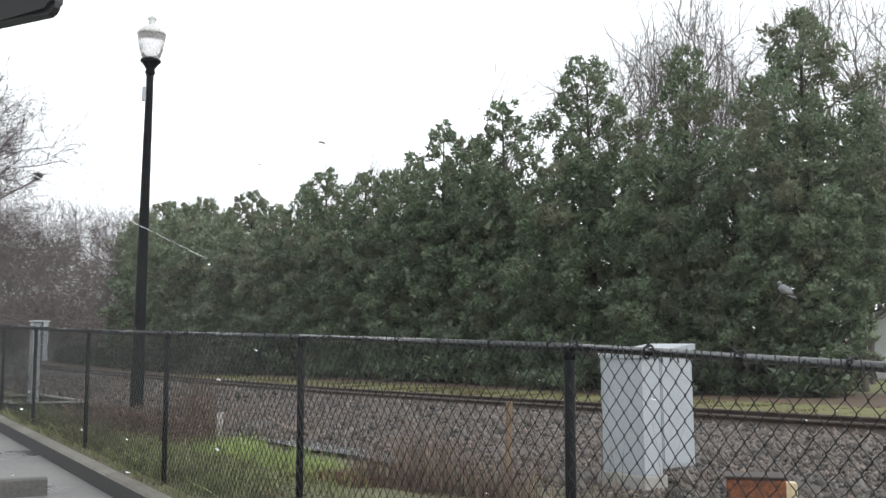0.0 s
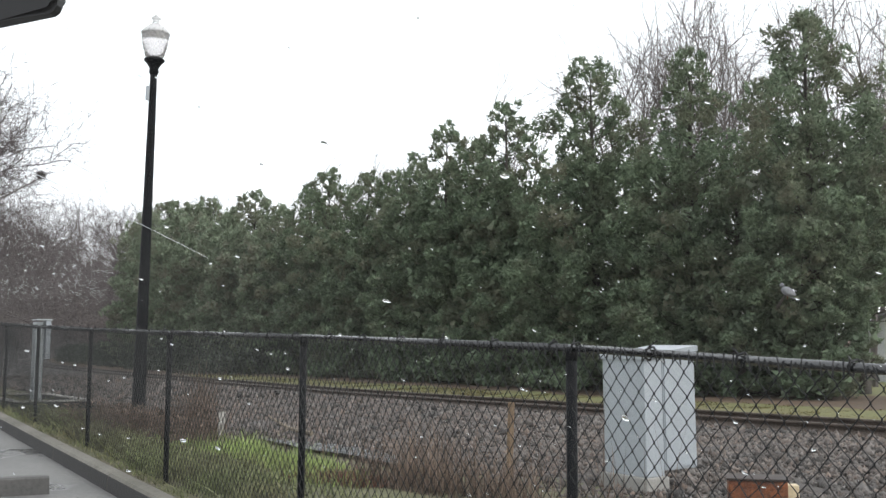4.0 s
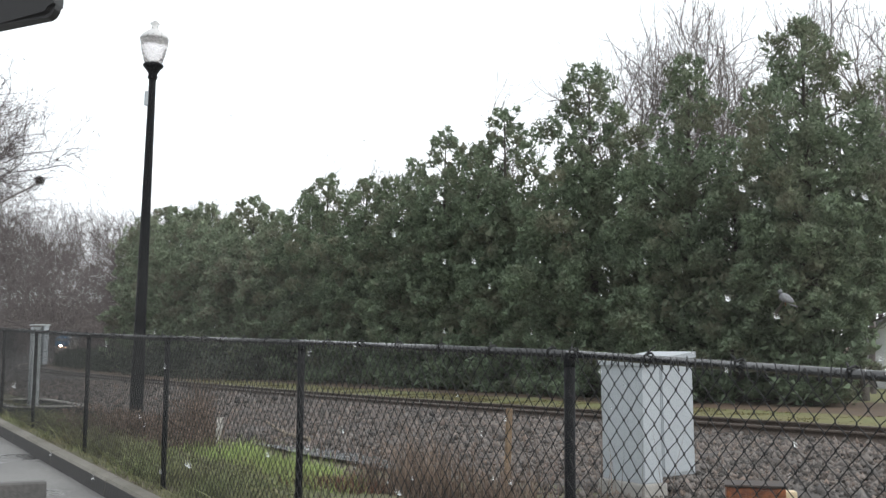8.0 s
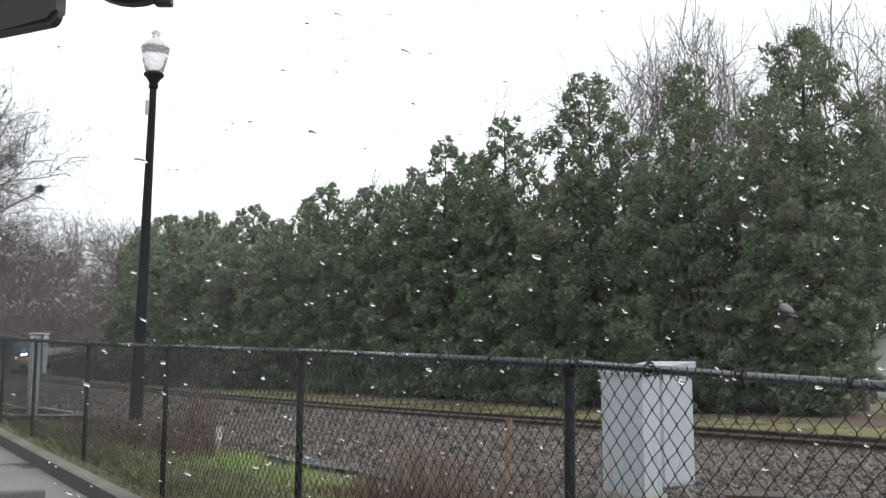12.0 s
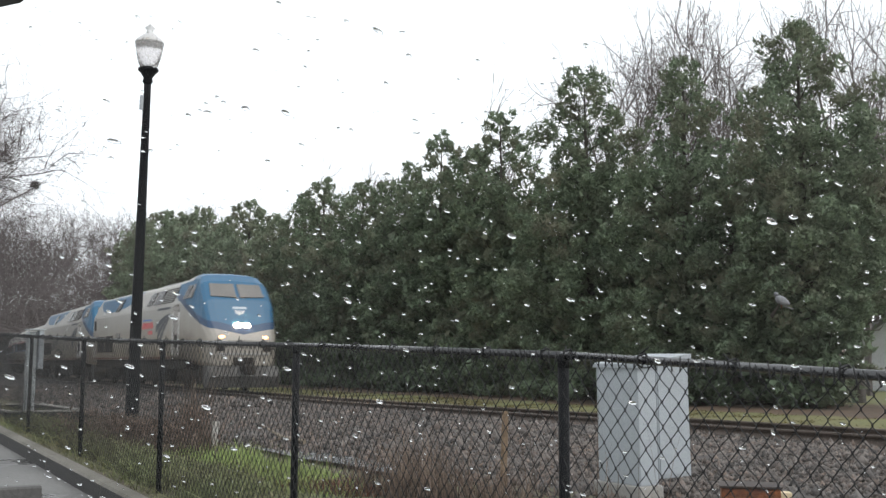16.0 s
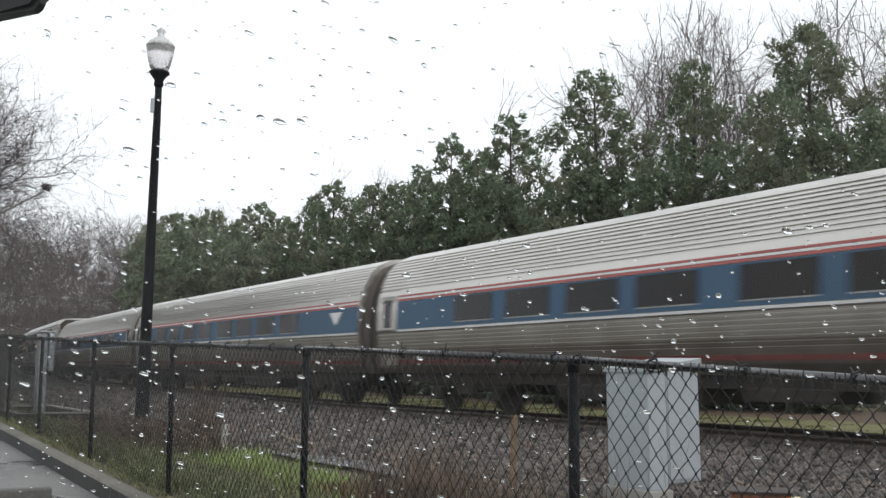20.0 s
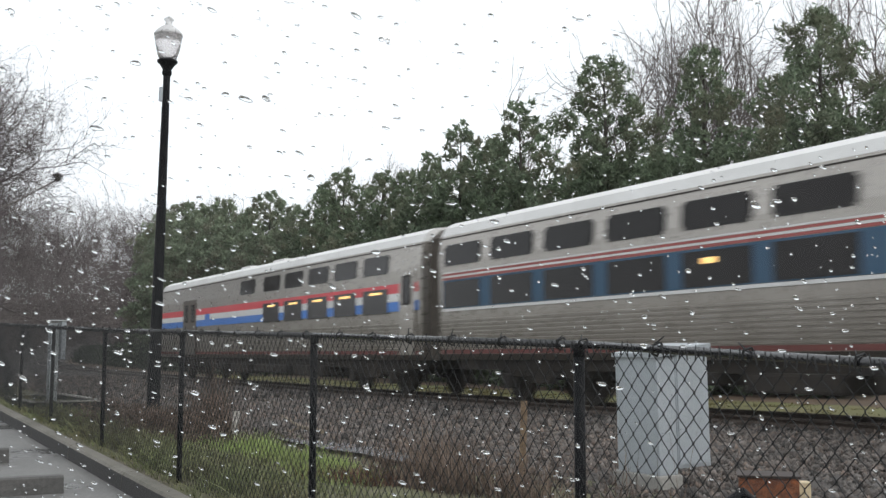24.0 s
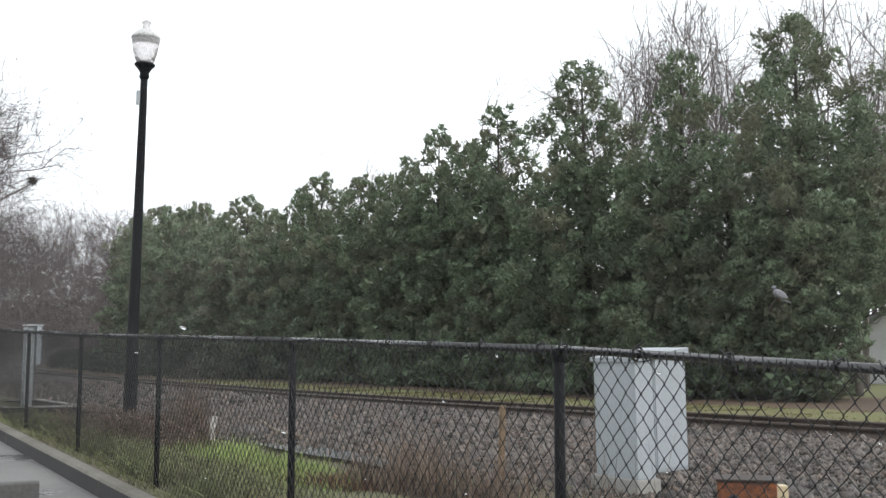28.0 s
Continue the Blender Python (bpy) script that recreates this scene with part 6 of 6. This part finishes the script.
def build_windscreen():
    m = bpy.data.materials.new("windscreen_glass")
    m.use_nodes = True
    n, l = m.node_tree.nodes, m.node_tree.links
    n.clear()
    tr = n.new("ShaderNodeBsdfTransparent")
    tr.inputs[0].default_value = (0.985, 0.99, 0.988, 1)
    gl = n.new("ShaderNodeBsdfGlossy")
    gl.inputs["Roughness"].default_value = 0.02
    mx = n.new("ShaderNodeMixShader")
    # film of damp and dust, plus a painted haze veil low on the passenger's side
    tc, sx, ns = n.new("ShaderNodeTexCoord"), n.new("ShaderNodeSeparateXYZ"), n.new("ShaderNodeTexNoise")
    ns.inputs["Scale"].default_value = 9.0
    l.new(tc.outputs["Object"], sx.inputs[0])
    l.new(tc.outputs["Object"], ns.inputs["Vector"])
    ra, rb, mu, ml, ad = (n.new("ShaderNodeMapRange"), n.new("ShaderNodeMapRange"), n.new("ShaderNodeMath"), n.new("ShaderNodeMath"), n.new("ShaderNodeMath"))
    rc, mv = n.new("ShaderNodeMapRange"), n.new("ShaderNodeMath")
    for r, v in ((ra, (0.04, -0.16)), (rb, (0.13, 0.045)), (rc, (-0.07, -0.015))):
        r.interpolation_type = "SMOOTHSTEP"
        r.inputs["From Min"].default_value, r.inputs["From Max"].default_value = v
    l.new(sx.outputs["X"], ra.inputs["Value"])
    l.new(sx.outputs["Y"], rb.inputs["Value"])
    mu.operation = ml.operation = mv.operation = "MULTIPLY"
    l.new(sx.outputs["Y"], rc.inputs["Value"])
    l.new(ra.outputs[0], mu.inputs[0])
    l.new(rb.outputs[0], mu.inputs[1])
    l.new(mu.outputs[0], mv.inputs[0])
    l.new(rc.outputs[0], mv.inputs[1])
    l.new(mv.outputs[0], ml.inputs[0])
    l.new(ns.outputs["Fac"], ml.inputs[1])
    # the veil is extra reflection in that band, which lifts the dark tones
    ad.operation = "MULTIPLY_ADD"
    ad.inputs[1].default_value, ad.inputs[2].default_value = 0.105, 0.039
    l.new(ml.outputs[0], ad.inputs[0])
    l.new(ad.outputs[0], mx.inputs[0])
    out = n.new("ShaderNodeOutputMaterial")
    l.new(tr.outputs[0], mx.inputs[1])
    l.new(gl.outputs[0], mx.inputs[2])
    l.new(mx.outputs[0], out.inputs[0])
    t = empty("windscreen", "clear car windscreen speckled with rain", "windscreen")
    t.matrix_world = GLASS
    bm = bmesh.new()
    vs = [bm.verts.new(p) for p in ((-0.75, -0.32, 0), (0.65, -0.32, 0), (0.58, 0.36, 0), (-0.68, 0.36, 0))]
    bm.faces.new(vs)
    g = part("pane", bm, m, t)
    g.visible_shadow = False
    # rear-view mirror hanging behind the glass
    r = empty("rear_view_mirror", "black plastic rear-view mirror behind the windscreen", "mirror")
    eye = Vector((0, 0, EYE_Z))
    fwd = (view(30.6, 5.86, 0).to_3x3() @ Vector((0, 0, -1)))
    frame_m = look(eye, eye + fwd)
    r.matrix_world = frame_m @ Matrix.Translation((-0.143, 0.0918, -0.40))
    M_PLASTIC = material("black_plastic", (0.012, 0.012, 0.013), 0.45, var=0.2, scale=20, fine=200)
    # housing: a long rounded bar whose lower edge falls away to the side
    low = [(0.0008, 0.03), (0.0, 0.0), (-0.0004, -0.0022), (-0.0014, -0.0041), (-0.003, -0.0053), (-0.023, -0.0089), (-0.15, -0.0315), (-0.19, -0.034)]
    high = [(-0.21, -0.02), (-0.205, 0.03), (-0.19, 0.042), (-0.01, 0.068), (-0.002, 0.064)]
    bm = bmesh.new()
    prism(bm, low + high, -0.004, 0.006, "Z")
    bmesh.ops.bevel(bm, geom=[e for e in bm.edges if abs(e.verts[0].co.z - e.verts[1].co.z) < 0.001], offset=0.002, segments=3, affect="EDGES")
    part("housing", bm, M_PLASTIC, r)
    M_MIRROR = material("mirror_glass", (0.7, 0.72, 0.72), 0.03, metal=1.0, var=0.02)
    bm = bmesh.new()
    prism(bm, [(-0.004, 0.012), (-0.004, 0.055), (-0.19, 0.036), (-0.198, 0.02), (-0.188, -0.012)], 0.006, 0.0068, "Z")
    part("mirror_glass", bm, M_MIRROR, r)
    bm = bmesh.new()
    tube(bm, (-0.06, 0.03, -0.004), (0.035, 0.05, -0.06), 0.009, seg=10)
    part("stem", bm, M_PLASTIC, r)
    # round foot stuck to the glass, with a small cable tab
    bm = bmesh.new()
    at = Matrix.Translation((0.0062, 0.0472, -0.062))
    lathe(bm, [(0.0, 0.004), (0.022, 0.004), (0.0285, 0.0), (0.0285, -0.008), (0.02, -0.012)], 32, at)
    box(bm, 0.011, 0.0185, -0.029, -0.021, -0.006, 0.0, 0.001, at)
    part("mount", bm, M_PLASTIC, r, smooth=False)


build_windscreen()

PIVOT = (0.124, -0.192)
PIVOT_LEFT = (-0.52, -0.262)
WIPERS = []


def build_wiper(pivot, reach, turn, blade):
    """An arm with a blade hooked on its end; it lies along +X and turns about Z."""
    w = empty("windscreen_wiper", "black windscreen wiper with a framed rubber blade", "wiper", "wipers")
    bm = bmesh.new()
    n = 10
    rings = []
    for i in range(n + 1):
        t = i / n
        x = reach * t
        wd = 0.0115 * (1 - t) + 0.004 if t < 0.55 else 0.006 * (1 - t) + 0.0042
        z = -0.028 - 0.012 * math.sin(math.pi * t)
        rings.append([bm.verts.new((x, y, z + h)) for y, h in ((-wd, 0.004), (-wd * 0.6, -0.006), (wd * 0.6, -0.006), (wd, 0.004))])
    for a, b in zip(rings, rings[1:]):
        for k in range(4):
            bm.faces.new((a[k], a[(k + 1) % 4], b[(k + 1) % 4], b[k]))
    bm.faces.new(rings[0]), bm.faces.new(rings[-1])
    part("arm", bm, M_BLACK, w)
    bm = bmesh.new()
    lathe(bm, [(0.026, -0.045), (0.028, -0.02), (0.02, -0.004)], 16)
    part("pivot_cap", bm, M_BLACK, w, smooth=True)
    m = Matrix.Translation((reach, 0, 0)) @ Matrix.Rotation(radians(turn), 4, "Z")
    bm = bmesh.new()
    box(bm, -blade, blade, -0.0035, 0.0035, -0.012, -0.002, 0.001, m)
    part("blade", bm, M_RUBBER, w, "thin rubber blade")
    bm = bmesh.new()
    box(bm, -0.05, 0.05, -0.008, 0.008, -0.034, -0.022, 0.003, m)
    part("hook", bm, M_BLACK, w)
    for k, (c, ln) in enumerate(((-0.5, 0.5), (0.5, 0.5))):
        bm = bmesh.new()
        a, b = (c - ln) * blade * 0.96, (c + ln) * blade * 0.96
        # a bowed bridge in two rails with gaps between them
        pts = 8
        for s in (-1, 1):
            prev = None
            for i in range(pts + 1):
                t = i / pts
                x = a + (b - a) * t
                z = -0.014 - 0.014 * math.sin(math.pi * t)
                cur = (x, s * 0.0065, z)
                if prev:
                    tube(bm, m @ Vector(prev), m @ Vector(cur), 0.0028, seg=6)
                prev = cur
        for t in (0.0, 0.2, 0.4, 0.6, 0.8, 1.0):
            x = a + (b - a) * t
            box(bm, x - 0.009, x + 0.009, -0.009, 0.009, -0.018 - 0.012 * math.sin(math.pi * t), -0.010, 0.002, m)
        part("bridge", bm, M_BLACK, w)
    WIPERS.append((w, pivot))
    return w


build_wiper(PIVOT, 0.252, -24.0, 0.215)
build_wiper(PIVOT_LEFT, 0.44, -12.0, 0.20)

# wiper angle in degrees against seconds from the turning point of a stroke
STROKE = [(-0.66, -22), (-0.57, -10), (-0.47, 33), (-0.37, 67), (-0.27, 111), (-0.17, 142), (-0.07, 148), (0.0, 149), (0.06, 147), (0.13, 139), (0.23, 122), (0.33, 91), (0.43, 35), (0.53, -10), (0.62, -22)]
TURNS = (7.28, 26.67)


STROKE_LEFT = [(-0.76, 12), (-0.67, 19), (-0.57, 22.5), (-0.47, 38), (-0.37, 74), (-0.27, 118), (-0.17, 148), (0.0, 154), (0.13, 147), (0.23, 126), (0.33, 86), (0.43, 31), (0.53, 20), (0.63, 12)]


def wiper_rows(pivot, stroke, park):
    def at(deg):
        return GLASS @ Matrix.Translation((pivot[0], pivot[1], 0)) @ Matrix.Rotation(radians(deg), 4, "Z")
    rows = [(0.0, at(park))]
    for turn in TURNS:
        rows += [(turn + dt, at(deg)) for dt, deg in stroke]
    rows.append((28.0, at(park)))
    return rows


# ---- rain on the glass ----
M_DROP = bpy.data.materials.new("water_drop")
M_DROP.use_nodes = True
_b = M_DROP.node_tree.nodes["Principled BSDF"]
_b.inputs["Base Color"].default_value = (0.97, 0.98, 0.98, 1)
_b.inputs["Roughness"].default_value = 0.02
_b.inputs["IOR"].default_value = 1.33
_b.inputs["Transmission Weight"].default_value = 1.0
DROPS = []


def build_drops(count, land, wipe, seed, small=1.0, lean=1.0):
    """Drops that fall together on the glass at a time, in three sectors that the blade reaches one after another."""
    rng = np.random.default_rng(seed)
    u = -0.31 + 0.63 * rng.uniform(0, 1, count) ** lean
    w = 0.24 - 0.38 * rng.uniform(0, 1, count) ** (0.7 * lean + 0.3)
    ang = np.degrees(np.arctan2(w - PIVOT[1], u - PIVOT[0]))
    for a0, a1 in ((-40, 55), (55, 85), (85, 112), (112, 134), (134, 200)):
        pick = (ang >= a0) & (ang < a1)
        if not pick.any():
            continue
        vs, fs, o = [], [], 0
        for x, y in zip(u[pick], w[pick]):
            r = 0.0007 * small * rng.lognormal(0, 0.45)
            r = min(r, 0.0018)
            el, tw, hh = rng.uniform(1.2, 2.6), rng.normal(-0.42, 0.17), r * rng.uniform(0.55, 0.85)
            seg = 10
            rings = [(1.0, 0.0), (0.92, 0.42), (0.72, 0.72), (0.4, 0.93)]
            ph = rng.uniform(0, 6.28)
            for rr, zz in rings:
                for k in range(seg):
                    t = 2 * math.pi * k / seg
                    wob = 1 + 0.12 * math.sin(2 * t + ph) + 0.07 * math.sin(3 * t + 2 * ph)
                    px, py = rr * r * el * math.cos(t) * wob, rr * r * math.sin(t) * wob
                    vs.append((x + px * math.cos(tw) - py * math.sin(tw), y + px * math.sin(tw) + py * math.cos(tw), -0.0006 - hh * zz))
            vs.append((x, y, -0.0006 - hh))
            for q in range(3):
                for k in range(seg):
                    a, b = o + q * seg + k, o + q * seg + (k + 1) % seg
                    fs.append((a, b, b + seg, a + seg))
            for k in range(seg):
                fs.append((o + 3 * seg + k, o + 3 * seg + (k + 1) % seg, o + 4 * seg, o + 4 * seg))
            o += 4 * seg + 1
        bm = bmesh.new()
        bv = [bm.verts.new(p) for p in vs]
        for f in fs:
            bm.faces.new([bv[i] for i in dict.fromkeys(f)])
        for k in range(o // (4 * 10 + 1)):
            bm.faces.new([bv[k * 41 + i] for i in range(10)][::-1])
        ob = part("raindrops", bm, M_DROP, smooth=True)
        tagged(ob, "scattered raindrops on the outside of the windscreen", "raindrops", kind="stuff")
        DROPS.append((ob, land, wipe, a0, a1))


for k, t in enumerate((-1.0, 0.9, 2.3, 3.7, 4.7, 5.6, 6.3)):
    build_drops(60 + 14 * k, t, TURNS[0], 100 + k, 0.62)
for k in range(17):
    build_drops(150 + 2 * k, 8.0 + 1.05 * k, TURNS[1], 200 + k, 0.74 - 0.002 * k, 1.1 + 0.05 * k)
for k, t in enumerate((27.15, 27.7)):
    build_drops(18, t, None, 300 + k, 0.7)


def build_streak(a, b, width=0.00028):
    """Thin line of water that a stroke of the wiper has left between two places on the glass."""
    bm = bmesh.new()
    a, b = Vector(a), Vector(b)
    n = (b - a).normalized()
    side = Vector((-n.y, n.x))
    rings = []
    for i in range(41):
        t = i / 40
        p = a + (b - a) * t + side * (0.0012 * math.sin(2.6 * t))
        wd = width * (1 - 0.6 * t) * (1 + 0.3 * math.sin(9 * t))
        rings.append([bm.verts.new((*(p + side * wd * u), -0.0006 - 0.00016 * q)) for u, q in ((-1, 0), (-0.5, 0.8), (0.5, 0.8), (1, 0))])
    for p, q in zip(rings, rings[1:]):
        for k in range(4):
            bm.faces.new((p[k], p[(k + 1) % 4], q[(k + 1) % 4], q[k]))
    bm.faces.new(rings[0]), bm.faces.new(rings[-1])
    ob = part("water_streak", bm, M_DROP, smooth=True)
    return tagged(ob, "thin straight streak of rain water on the windscreen", "water streak")


DROPS.append((build_streak((-0.2372, 0.1293), (-0.1287, 0.0653)), -1.0, TURNS[0], 134, 200))
# lines of water that the blades push up and wipe off again in each stroke
RIDGES = []
for turn in TURNS:
    RIDGES.append((build_streak((-0.2303, 0.1226), (-0.0929, 0.0350), 0.0006), turn - 0.42, turn - 0.1))
    RIDGES.append((build_streak((-0.2193, 0.0410), (-0.0959, -0.0944), 0.0005), turn + 0.06, turn + 0.4))


def ridge_rows(start, end):
    """The line of water is swept in from the side by one blade and swept off by the next."""
    aside = GLASS @ Matrix.Translation((-0.5, -0.1, 0))
    return [(0.0, aside), (start - 0.08, aside), (start, GLASS), (end, GLASS), (end + 0.08, aside), (28.0, aside)]


def drop_rows(land, wipe, a0, a1):
    up = Matrix.Translation((0.5, 0.9, 3.2)) @ GLASS
    rows = [(0.0, GLASS if land < 0 else up)]
    if land > 0:
        rows += [(land - 0.3, up), (land, GLASS)]
    if wipe:
        def spun(deg):
            c = Matrix.Translation((PIVOT[0], PIVOT[1], 0))
            return GLASS @ c @ Matrix.Rotation(radians(deg), 4, "Z") @ c.inverted()
        mid = min(max((a0 * 0.5 + a1 * 0.5), 20), 142)
        ts = [(dt, deg) for dt, deg in STROKE if dt <= 0.0]
        t0 = float(np.interp(mid, [d for _, d in ts], [q for q, _ in ts]))
        rows.append((wipe + t0, GLASS))
        end = 235 - max(a0, 0)
        for i in range(1, 4):
            rows.append((wipe + t0 + i / 30, spun(end * i / 3)))
        rows.append((28.0, spun(end)))
    else:
        rows.append((28.0, GLASS))
    return rows


# ================= what moves =================
def train_rows(front, ln):
    """Poses of a vehicle whose front is that far behind the nose: both its bogies stay on the track."""
    rows = []
    for k in range(57):
        t = k * 0.5
        s0 = NOSE_S + TRAIN_V * (17.0 - t) + 0.016 * max(t - 19.5, 0) ** 2 + front
        a, _ = on_track(s0 + 4.0)
        b, _ = on_track(s0 + ln - 4.0)
        d = (b - a).normalized()
        side = d.cross(Vector((0, 0, 1))).normalized()
        top = side.cross(d)
        o = a - d * 4.0
        rows.append((t, Matrix(((side.x, d.x, top.x, o.x), (side.y, d.y, top.y, o.y), (side.z, d.z, top.z, o.z), (0, 0, 0, 1)))))
    return rows


def motions():
    for v, front, ln in TRAIN:
        walk(v, train_rows(front, ln))
    walk(WIPERS[0][0], wiper_rows(PIVOT, STROKE, -22))
    walk(WIPERS[1][0], wiper_rows(PIVOT_LEFT, STROKE_LEFT, 12))
    for ob, land, wipe, a0, a1 in DROPS:
        walk(ob, drop_rows(land, wipe, a0, a1))
    for ob, start, end in RIDGES:
        walk(ob, ridge_rows(start, end))


motions()
